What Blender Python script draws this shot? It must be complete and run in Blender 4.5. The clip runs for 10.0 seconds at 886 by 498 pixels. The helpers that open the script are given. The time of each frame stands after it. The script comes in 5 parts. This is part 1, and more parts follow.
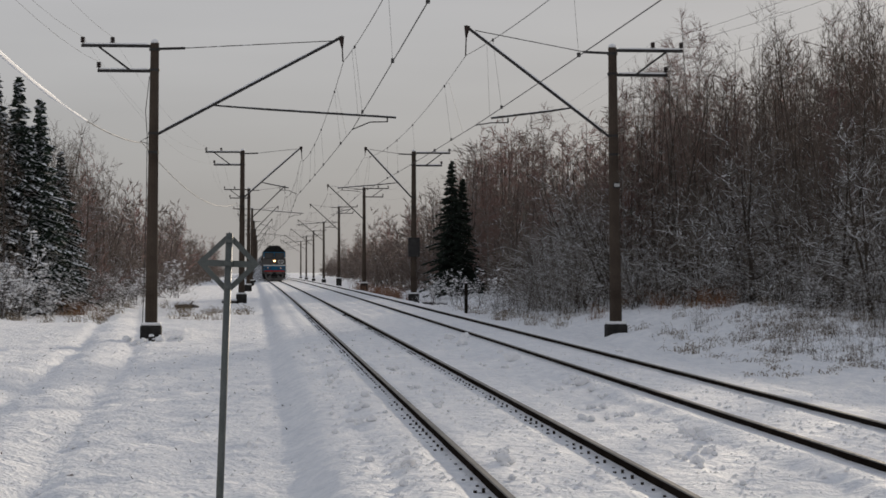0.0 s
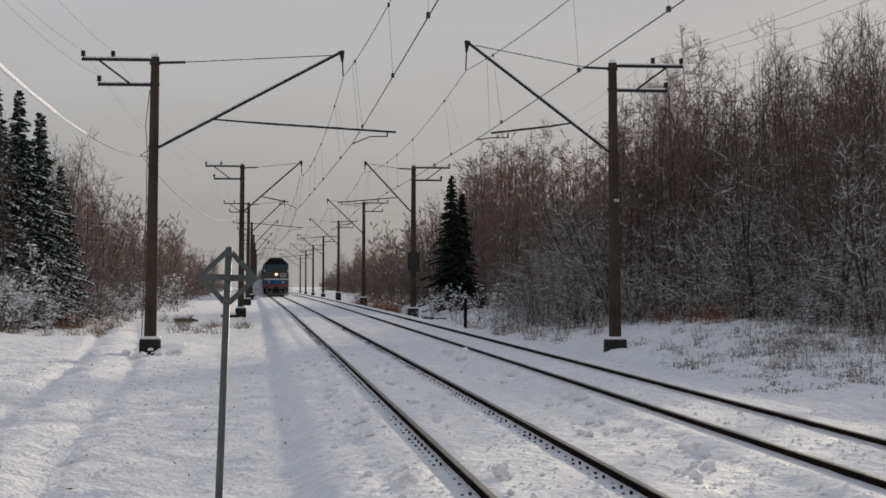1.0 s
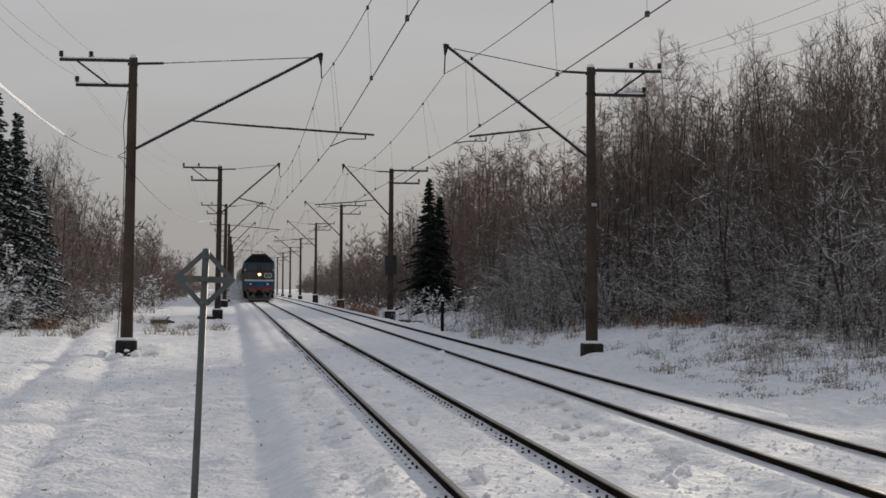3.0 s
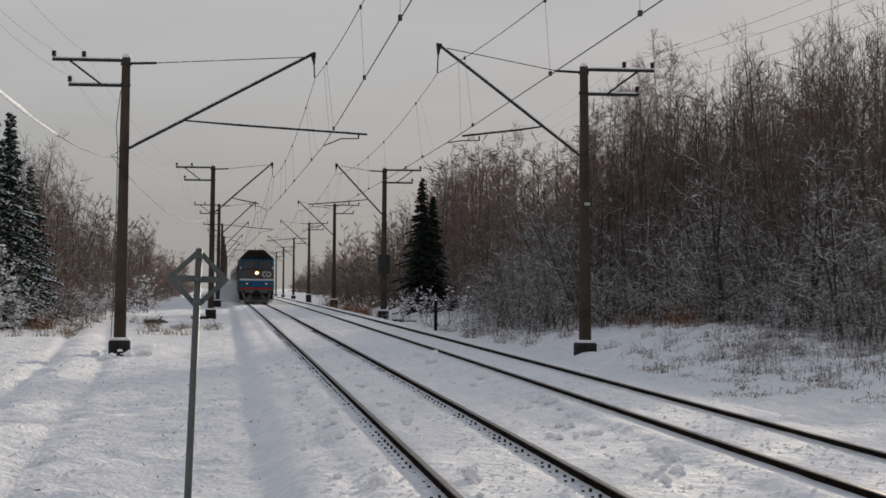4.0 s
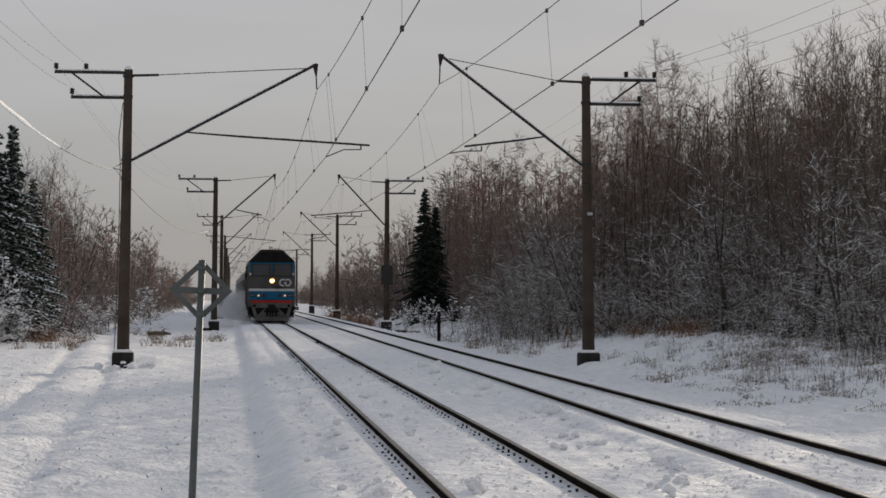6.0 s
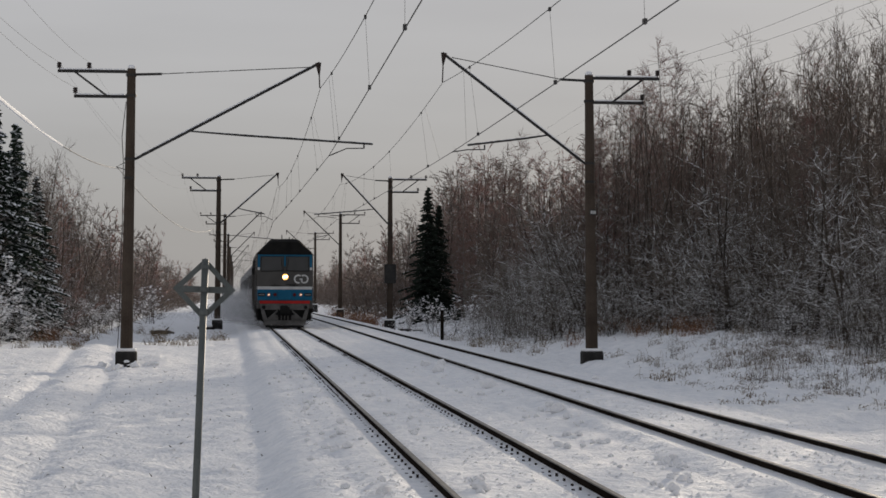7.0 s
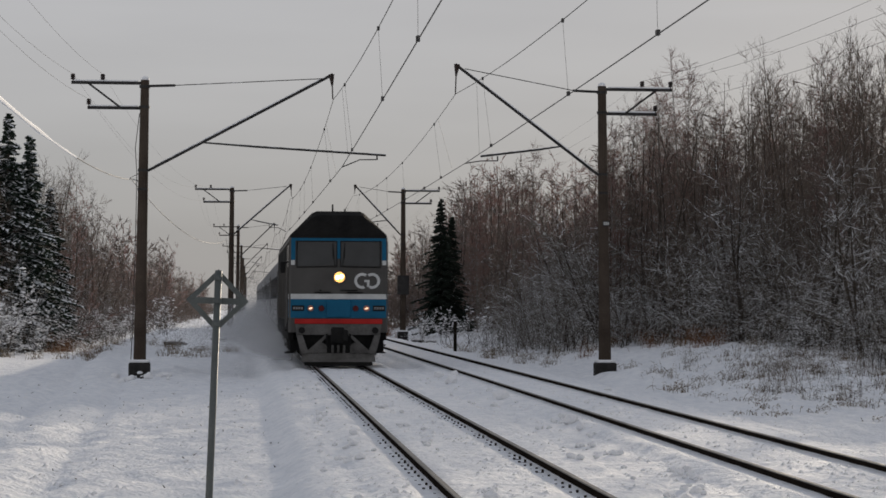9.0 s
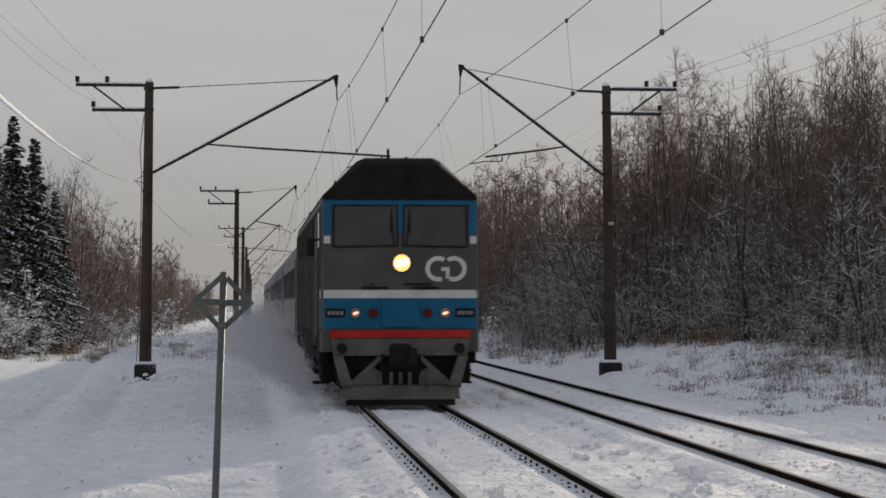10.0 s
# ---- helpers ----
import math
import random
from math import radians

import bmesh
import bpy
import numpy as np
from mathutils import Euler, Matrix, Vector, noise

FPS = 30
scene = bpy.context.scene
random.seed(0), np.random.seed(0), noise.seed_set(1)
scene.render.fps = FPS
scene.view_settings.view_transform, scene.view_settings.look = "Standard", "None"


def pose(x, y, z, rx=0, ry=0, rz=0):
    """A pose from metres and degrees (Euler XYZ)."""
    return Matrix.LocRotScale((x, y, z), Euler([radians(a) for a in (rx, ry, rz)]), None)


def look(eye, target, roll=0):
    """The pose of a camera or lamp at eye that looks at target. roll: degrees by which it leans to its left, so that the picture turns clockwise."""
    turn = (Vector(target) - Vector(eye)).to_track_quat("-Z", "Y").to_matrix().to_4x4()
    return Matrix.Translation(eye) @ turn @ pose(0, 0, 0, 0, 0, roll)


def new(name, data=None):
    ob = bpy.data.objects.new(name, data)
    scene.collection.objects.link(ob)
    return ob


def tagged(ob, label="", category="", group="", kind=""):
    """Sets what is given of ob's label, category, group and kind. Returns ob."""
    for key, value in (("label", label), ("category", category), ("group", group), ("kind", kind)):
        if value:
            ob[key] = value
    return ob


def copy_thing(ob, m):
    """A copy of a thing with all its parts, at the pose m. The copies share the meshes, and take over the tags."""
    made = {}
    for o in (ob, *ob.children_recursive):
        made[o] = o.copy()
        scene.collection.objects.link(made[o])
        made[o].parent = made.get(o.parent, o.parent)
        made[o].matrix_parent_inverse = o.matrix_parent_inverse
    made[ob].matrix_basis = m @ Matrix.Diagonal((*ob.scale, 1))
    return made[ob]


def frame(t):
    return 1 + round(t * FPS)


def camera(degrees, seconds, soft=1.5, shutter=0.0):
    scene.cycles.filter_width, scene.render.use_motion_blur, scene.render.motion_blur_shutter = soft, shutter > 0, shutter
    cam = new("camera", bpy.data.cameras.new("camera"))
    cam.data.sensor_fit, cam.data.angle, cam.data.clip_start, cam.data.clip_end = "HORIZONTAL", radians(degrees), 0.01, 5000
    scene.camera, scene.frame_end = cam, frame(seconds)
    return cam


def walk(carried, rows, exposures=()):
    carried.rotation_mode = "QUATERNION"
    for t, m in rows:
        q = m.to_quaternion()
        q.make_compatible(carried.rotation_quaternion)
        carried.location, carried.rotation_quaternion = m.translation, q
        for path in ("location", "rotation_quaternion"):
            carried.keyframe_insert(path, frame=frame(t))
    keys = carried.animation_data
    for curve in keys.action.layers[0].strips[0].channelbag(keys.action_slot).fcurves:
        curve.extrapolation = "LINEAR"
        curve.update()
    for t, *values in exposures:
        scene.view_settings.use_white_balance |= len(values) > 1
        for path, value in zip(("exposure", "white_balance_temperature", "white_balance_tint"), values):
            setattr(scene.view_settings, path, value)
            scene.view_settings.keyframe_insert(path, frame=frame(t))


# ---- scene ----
# ---------------------------------------------------------------- camera
EYE = 2.16                      # metres above the sleepers; the rail heads lie at 0.16
cam = camera(24.57, 10.0, soft=1.6, shutter=0.5)
TURNS = [                       # seconds, yaw, pitch, roll of the hand-held camera
    (0.0, -5.206, 0.414, 0.000), (0.5, -4.999, 0.685, -0.075), (1.0, -5.221, 0.829, -0.194),
    (1.5, -5.247, 0.860, -0.471), (2.0, -5.551, 0.828, -0.552), (2.5, -5.837, 0.767, -0.502),
    (3.0, -5.864, 0.921, -0.564), (4.5, -6.146, 0.885, -0.498), (5.0, -6.172, 0.803, -0.566),
    (5.5, -6.072, 1.221, -0.320), (7.0, -5.877, 1.166, -0.173), (7.5, -5.772, 1.281, -0.040),
    (8.0, -5.773, 1.381, 0.007), (8.5, -5.679, 1.509, -0.133), (9.0, -5.511, 1.482, -0.182),
    (9.5, -5.335, 1.800, -0.353), (10.0, -5.364, 1.501, 0.073)]
walk(cam, [(t, pose(0, 0, EYE, 90 + p, r, w)) for t, w, p, r in TURNS])

# ---------------------------------------------------------------- world and sun
SUN_TO = Vector((0.43, 0.90, 0.205)).normalized()      # the way to the low winter sun
world = bpy.data.worlds.new("winter_sky")
scene.world = world
world.use_nodes = True
wn, wl = world.node_tree.nodes, world.node_tree.links
wn.clear()
w_out, w_bg = wn.new("ShaderNodeOutputWorld"), wn.new("ShaderNodeBackground")
w_sky = wn.new("ShaderNodeTexSky")
w_sky.sky_type, w_sky.sun_disc = "NISHITA", False
w_sky.sun_elevation = math.asin(SUN_TO.z)
w_sky.sun_rotation = math.atan2(SUN_TO.x, SUN_TO.y)
w_dim = wn.new("ShaderNodeVectorMath")
w_dim.operation = "SCALE"
w_dim.inputs["Scale"].default_value = 0.05
w_tc, w_sep = wn.new("ShaderNodeTexCoord"), wn.new("ShaderNodeSeparateXYZ")
w_ramp = wn.new("ShaderNodeValToRGB")                 # thin grey overcast, dimmer to the horizon
w_ramp.color_ramp.elements[0].position = 0.0
w_ramp.color_ramp.elements[0].color = (0.384, 0.379, 0.378, 1)
w_ramp.color_ramp.elements[1].position = 1.0
w_ramp.color_ramp.elements[1].color = (0.375, 0.405, 0.475, 1)
for at, col in ((0.05, (0.430, 0.426, 0.424, 1)), (0.14, (0.496, 0.496, 0.511, 1))):
    w_ramp.color_ramp.elements.new(at).color = col
w_noise, w_mul = wn.new("ShaderNodeTexNoise"), wn.new("ShaderNodeMix")
w_noise.inputs["Scale"].default_value, w_noise.inputs["Detail"].default_value = 2.2, 4
w_mul.data_type, w_mul.blend_type = "RGBA", "SOFT_LIGHT"
w_mul.inputs["Factor"].default_value = 0.45
w_mix = wn.new("ShaderNodeMix")
w_mix.data_type = "RGBA"
w_mix.inputs["Factor"].default_value = 0.96
wl.new(w_tc.outputs["Generated"], w_sep.inputs[0])
wl.new(w_sep.outputs["Z"], w_ramp.inputs[0])
w_flat = wn.new("ShaderNodeVectorMath")              # clouds lie in long level bands
w_flat.operation = "MULTIPLY"
w_flat.inputs[1].default_value = (1.0, 1.0, 7.0)
wl.new(w_tc.outputs["Generated"], w_flat.inputs[0])
wl.new(w_flat.outputs["Vector"], w_noise.inputs["Vector"])
wl.new(w_ramp.outputs["Color"], w_mul.inputs["A"])
wl.new(w_noise.outputs["Fac"], w_mul.inputs["B"])
wl.new(w_sky.outputs["Color"], w_dim.inputs[0])
wl.new(w_dim.outputs["Vector"], w_mix.inputs["A"])
wl.new(w_mul.outputs["Result"], w_mix.inputs["B"])
wl.new(w_mix.outputs["Result"], w_bg.inputs["Color"])
wl.new(w_bg.outputs[0], w_out.inputs[0])
sun = new("sun", bpy.data.lights.new("sun", "SUN"))
sun.data.energy, sun.data.angle, sun.data.color = 4.1, radians(0.9), (1.0, 0.86, 0.68)
sun.matrix_world = look(SUN_TO * 50, (0, 0, 0))
scene.view_settings.exposure = -0.11


# ---------------------------------------------------------------- materials
def material(name, a, b, scale=3.0, rough=0.7, bump=0.2, fine=40.0, metal=0.0, snow=0.0, random_value=0.0,
             snow_low=0.25, spec=0.14, deep=0.02):
    """A surface of two colours in patches, with fine grain and relief; snow: how much of it lies on faces that look up."""
    m = bpy.data.materials.new(name)
    m.use_nodes = True
    n, l = m.node_tree.nodes, m.node_tree.links
    p = n["Principled BSDF"]
    p.inputs["Roughness"].default_value, p.inputs["Metallic"].default_value = rough, metal
    p.inputs["Specular IOR Level"].default_value = spec
    tc = n.new("ShaderNodeTexCoord")
    big, small = n.new("ShaderNodeTexNoise"), n.new("ShaderNodeTexNoise")
    big.inputs["Scale"].default_value, big.inputs["Detail"].default_value = scale, 5
    small.inputs["Scale"].default_value, small.inputs["Detail"].default_value = fine, 3
    l.new(tc.outputs["Object"], big.inputs["Vector"])
    l.new(tc.outputs["Object"], small.inputs["Vector"])
    add = n.new("ShaderNodeMath")
    add.operation = "MULTIPLY_ADD"
    add.inputs[1].default_value, add.inputs[2].default_value = 0.45, 0.0
    l.new(small.outputs["Fac"], add.inputs[0])
    tot = n.new("ShaderNodeMath")
    tot.operation = "MULTIPLY_ADD"
    tot.inputs[1].default_value = 0.9
    l.new(big.outputs["Fac"], tot.inputs[0])
    l.new(add.outputs[0], tot.inputs[2])
    ramp = n.new("ShaderNodeValToRGB")
    ramp.color_ramp.elements[0].position, ramp.color_ramp.elements[1].position = 0.42, 0.9
    ramp.color_ramp.elements[0].color, ramp.color_ramp.elements[1].color = (*a, 1), (*b, 1)
    l.new(tot.outputs[0], ramp.inputs[0])
    colour = ramp.outputs["Color"]
    if random_value:
        info, hsv, rng = n.new("ShaderNodeObjectInfo"), n.new("ShaderNodeHueSaturation"), n.new("ShaderNodeMapRange")
        rng.inputs["To Min"].default_value, rng.inputs["To Max"].default_value = 1 - random_value, 1 + random_value
        l.new(info.outputs["Random"], rng.inputs["Value"])
        l.new(rng.outputs[0], hsv.inputs["Value"])
        l.new(colour, hsv.inputs["Color"])
        colour = hsv.outputs["Color"]
    if snow:
        geo, sep = n.new("ShaderNodeNewGeometry"), n.new("ShaderNodeSeparateXYZ")
        l.new(geo.outputs["Normal"], sep.inputs[0])
        sn = n.new("ShaderNodeTexNoise")
        sn.inputs["Scale"].default_value, sn.inputs["Detail"].default_value = 6.0, 4
        l.new(geo.outputs["Position"], sn.inputs["Vector"])
        s1 = n.new("ShaderNodeMath")
        s1.operation = "MULTIPLY_ADD"
        s1.inputs[1].default_value, s1.inputs[2].default_value = 1.6, snow - 1.6
        l.new(sn.outputs["Fac"], s1.inputs[0])
        s2 = n.new("ShaderNodeMath")
        s2.operation = "ADD"
        l.new(sep.outputs["Z"], s2.inputs[0])
        l.new(s1.outputs[0], s2.inputs[1])
        s3 = n.new("ShaderNodeMapRange")
        s3.inputs["From Min"].default_value, s3.inputs["From Max"].default_value = snow_low, snow_low + 0.15
        l.new(s2.outputs[0], s3.inputs["Value"])
        mix = n.new("ShaderNodeMix")
        mix.data_type = "RGBA"
        mix.inputs["B"].default_value = (0.86, 0.865, 0.87, 1)
        l.new(s3.outputs[0], mix.inputs["Factor"])
        l.new(colour, mix.inputs["A"])
        colour = mix.outputs["Result"]
    l.new(colour, p.inputs["Base Color"])
    if bump:
        bp = n.new("ShaderNodeBump")
        bp.inputs["Strength"].default_value, bp.inputs["Distance"].default_value = bump, deep
        l.new(tot.outputs[0], bp.inputs["Height"])
        l.new(bp.outputs[0], p.inputs["Normal"])
    return m


def glow(name, col, strength):
    m = bpy.data.materials.new(name)
    m.use_nodes = True
    p = m.node_tree.nodes["Principled BSDF"]
    p.inputs["Base Color"].default_value = (*col, 1)
    p.inputs["Emission Color"].default_value, p.inputs["Emission Strength"].default_value = (*col, 1), strength
    return m


SNOW = material("snow", (0.70, 0.72, 0.76), (0.91, 0.91, 0.92), 3.0, 0.8, 1.0, 13.0, spec=0.15, deep=0.10)
LUMP = material("snow_lump", (0.78, 0.78, 0.80), (0.90, 0.89, 0.88), 4, 0.8, 0.5, 20, spec=0.2)
RAIL = material("rail_steel", (0.010, 0.008, 0.007), (0.028, 0.022, 0.018), 2, 0.9, 0.3, 30, spec=0.0)
RAILHEAD = material("rail_head", (0.09, 0.086, 0.082), (0.19, 0.18, 0.17), 1, 0.5, 0.05, 30, metal=0.7)
IRON = material("fastening_iron", (0.018, 0.015, 0.013), (0.05, 0.038, 0.03), 6, 0.8, 0.2)
SLEEPER = material("sleeper_concrete", (0.16, 0.15, 0.14), (0.30, 0.29, 0.27), 3, 0.9, 0.3, snow=0.6)
MAST = material("mast_concrete", (0.038, 0.028, 0.021), (0.085, 0.066, 0.052), 1.2, 0.9, 0.4, 25)
FOOT = material("foundation_concrete", (0.016, 0.015, 0.014), (0.045, 0.042, 0.04), 4, 0.95, 0.4, snow=0.55, snow_low=0.6)
STEEL = material("dark_steel", (0.022, 0.021, 0.021), (0.055, 0.052, 0.05), 3, 0.6, 0.2, snow=0.75, snow_low=0.75)
WIRE = material("copper_wire", (0.045, 0.043, 0.042), (0.09, 0.085, 0.08), 1, 0.6, 0.0)
PORCELAIN = material("brown_porcelain", (0.018, 0.014, 0.013), (0.045, 0.03, 0.025), 4, 0.3, 0.0)
ICED = material("snow_caked_cable", (0.80, 0.80, 0.81), (0.94, 0.94, 0.94), 1.4, 0.8, 0.3)
GALV = material("galvanised_steel", (0.075, 0.085, 0.082), (0.14, 0.15, 0.147), 3, 0.55, 0.15, 60, metal=0.25)
BARK = material("brown_bark", (0.030, 0.024, 0.020), (0.095, 0.078, 0.064), 3, 0.95, 0.3, random_value=0.3, snow=0.50, snow_low=0.35)
TWIG = material("brown_twigs", (0.080, 0.063, 0.051), (0.200, 0.158, 0.130), 2, 0.95, 0.0, random_value=0.35, snow=0.30, snow_low=0.35)
TWIG_RED = material("reddish_birch_twigs", (0.150, 0.086, 0.074), (0.31, 0.195, 0.170), 2, 0.95, 0.0, random_value=0.3, snow=0.22, snow_low=0.35)
TWIG_SNOW = material("snowy_twigs", (0.105, 0.094, 0.080), (0.230, 0.205, 0.178), 2, 0.95, 0.0, random_value=0.3, snow=0.86, snow_low=0.46)
TWIG_WHITE = material("snow_laden_twigs", (0.04, 0.032, 0.028), (0.10, 0.08, 0.07), 2, 0.95, 0.0, snow=1.25, snow_low=0.3)
TWIG_FAR = material("distant_twigs", (0.105, 0.083, 0.071), (0.230, 0.185, 0.162), 2, 0.95, 0.0, snow=0.10, snow_low=0.35)
BIRCH = material("birch_bark", (0.05, 0.045, 0.04), (0.32, 0.30, 0.27), 4, 0.9, 0.3)
NEEDLE = material("spruce_needles", (0.012, 0.017, 0.013), (0.036, 0.048, 0.036), 3, 0.85, 0.0, random_value=0.3, snow=0.12, snow_low=0.45)
NEEDLE_SNOW = material("snowy_spruce_needles", (0.008, 0.014, 0.010), (0.028, 0.04, 0.028), 3, 0.85, 0.0, random_value=0.3, snow=0.55, snow_low=0.38)
STALK = material("dry_grass", (0.10, 0.072, 0.045), (0.26, 0.20, 0.13), 2, 0.95, 0.0)
STALK_SNOW = material("snow_covered_grass", (0.08, 0.058, 0.04), (0.20, 0.15, 0.10), 2, 0.95, 0.0, snow=0.95, snow_low=0.40)
REED = material("rusty_reeds", (0.13, 0.06, 0.035), (0.26, 0.14, 0.08), 2, 0.95, 0.0)
L_GREY = material("loco_grey_paint", (0.060, 0.056, 0.052), (0.092, 0.087, 0.081), 1.5, 0.5, 0.08, 30)
L_BLUE = material("loco_blue_paint", (0.005, 0.080, 0.155), (0.010, 0.118, 0.215), 1.5, 0.45, 0.05, 30)
L_WHITE = material("loco_white_paint", (0.42, 0.42, 0.41), (0.62, 0.62, 0.60), 2, 0.5, 0.05, 30)
L_RED = material("loco_red_paint", (0.30, 0.012, 0.012), (0.46, 0.026, 0.022), 2, 0.5, 0.05, 30)
L_BLACK = material("loco_sooty_roof", (0.009, 0.009, 0.009), (0.024, 0.023, 0.022), 1.5, 0.85, 0.2, 20, spec=0.05)
L_SIDE = material("loco_dark_side", (0.036, 0.033, 0.030), (0.082, 0.077, 0.071), 1.5, 0.9, 0.1, 20, spec=0.0)
L_PILOT = material("loco_dusty_pilot", (0.065, 0.061, 0.057), (0.155, 0.148, 0.140), 3, 0.85, 0.3, 20)
L_GLASS = material("windscreen_glass", (0.020, 0.021, 0.023), (0.038, 0.040, 0.042), 1.3, 0.12, 0.0, spec=0.5)
C_GREY = material("coach_grey_paint", (0.17, 0.172, 0.175), (0.27, 0.272, 0.275), 1, 0.65, 0.05, spec=0.06)
C_BAND = material("coach_dark_band", (0.022, 0.024, 0.027), (0.045, 0.047, 0.05), 1, 0.7, 0.05, spec=0.03)
# near-black matte panes: the reflected dark woods are put into the colour
C_PANE = material("coach_dark_pane", (0.010, 0.011, 0.013), (0.02, 0.021, 0.023), 1, 0.45, 0.0, spec=0.05)
RED_LENS = material("red_lens", (0.06, 0.008, 0.008), (0.10, 0.012, 0.012), 4, 0.2, 0.0)
LAMP = glow("headlamp_glow", (1.0, 0.50, 0.14), 1.6)
LAMP_CORE = glow("headlamp_core", (1.0, 0.78, 0.46), 6.0)
LAMP_SMALL = glow("marker_lamp_glow", (1.0, 0.62, 0.40), 1.3)
MARKER = material("marker_lens", (0.30, 0.14, 0.10), (0.42, 0.22, 0.17), 4, 0.3, 0.0)
PLATE = material("plate_white", (0.5, 0.5, 0.48), (0.66, 0.66, 0.64), 5, 0.6, 0.0)


# ---------------------------------------------------------------- mesh helpers
class Geo:
    """Vertices and faces of one mesh."""

    def __init__(self):
        self.v, self.f = [], []

    def add(self, vs, fs):
        k = len(self.v)
        self.v += [tuple(q) for q in vs]
        self.f += [tuple(k + i for i in q) for q in fs]
        return self

    def box(self, x0, x1, y0, y1, z0, z1, cut=0.0):
        """A box; cut: chamfer of its upright and level edges."""
        if not cut:
            vs = [(x, y, z) for z in (z0, z1) for x, y in ((x0, y0), (x1, y0), (x1, y1), (x0, y1))]
            return self.add(vs, [(3, 2, 1, 0), (4, 5, 6, 7), (0, 1, 5, 4), (1, 2, 6, 5), (2, 3, 7, 6), (3, 0, 4, 7)])
        def ring(i, z):
            a, b, c, d = x0 + i, x1 - i, y0 + i, y1 - i
            return [(a + cut, c, z), (b - cut, c, z), (b, c + cut, z), (b, d - cut, z), (b - cut, d, z), (a + cut, d, z), (a, d - cut, z), (a, c + cut, z)]
        return self.rings([ring(cut * 0.6, z0), ring(0, z0 + cut), ring(0, z1 - cut), ring(cut * 0.6, z1)])

    def rings(self, rs, closed=True):
        """Skin over rings of equal count, capped at both ends."""
        n = len(rs[0])
        vs = [q for r in rs for q in r]
        fs = [(i * n + j, i * n + (j + 1) % n, (i + 1) * n + (j + 1) % n, (i + 1) * n + j) for i in range(len(rs) - 1) for j in range(n)]
        if closed:
            fs += [tuple(range(n - 1, -1, -1)), tuple((len(rs) - 1) * n + j for j in range(n))]
        return self.add(vs, fs)

    def tube(self, points, radii, n=8, closed=True):
        pts = [Vector(q) for q in points]
        if isinstance(radii, (int, float)):
            radii = [radii] * len(pts)
        rs = []
        for i, q in enumerate(pts):
            d = (pts[min(i + 1, len(pts) - 1)] - pts[max(i - 1, 0)]).normalized()
            u = d.cross(Vector((0, 0, 1)) if abs(d.z) < 0.9 else Vector((1, 0, 0))).normalized()
            w = u.cross(d)
            rs.append([q + (u * math.cos(a) + w * math.sin(a)) * radii[i] for a in (2 * math.pi * k / n for k in range(n))])
        return self.rings(rs, closed)

    def disc(self, c, axis, r, depth, n=20):
        c, axis = Vector(c), Vector(axis).normalized()
        return self.tube([c, c + axis * depth], r, n)

    def mesh(self, name, mat, smooth=False):
        me = bpy.data.meshes.new(name)
        me.from_pydata(self.v, [], self.f)
        me.materials.append(mat)
        if smooth:
            me.polygons.foreach_set("use_smooth", [True] * len(me.polygons))
        return me


def part(name, g, mat, parent, label="", smooth=False):
    """One mesh object under a thing or a part."""
    ob = new(name, g.mesh(name, mat, smooth))
    ob.parent = parent
    return tagged(ob, label)


def thing(name, m, label, category, group="", kind=""):
    ob = new(name)
    ob.matrix_basis = m
    ob.empty_display_size = 0.2
    return tagged(ob, label, category, group, kind)


# ---------------------------------------------------------------- the lie of the land
L_TRACK, R_TRACK = 2.97, 7.07       # track axes
GAUGE = 0.795                       # from a track's axis to the middle of its rail heads


def bend(y):
    """How far the line swings to the west, y metres down the track."""
    return -0.55 * (max(y, 0) / 266) ** 2 if y < 400 else -0.55 * (400 / 266) ** 2 - 0.0062 * (y - 400)


def dip(y):
    """How far the line falls."""
    return -0.40 * (max(y, 0) / 280) ** 2 if y < 400 else -0.816 - 0.004 * (y - 400)


def ease(a, b, x):
    x = min(1, max(0, (x - a) / (b - a)))
    return x * x * (3 - 2 * x)


def fbm(x, y, s, k=3):
    return noise.fractal(Vector((x * s, y * s, 3.7)), 1.0, 2.0, k)


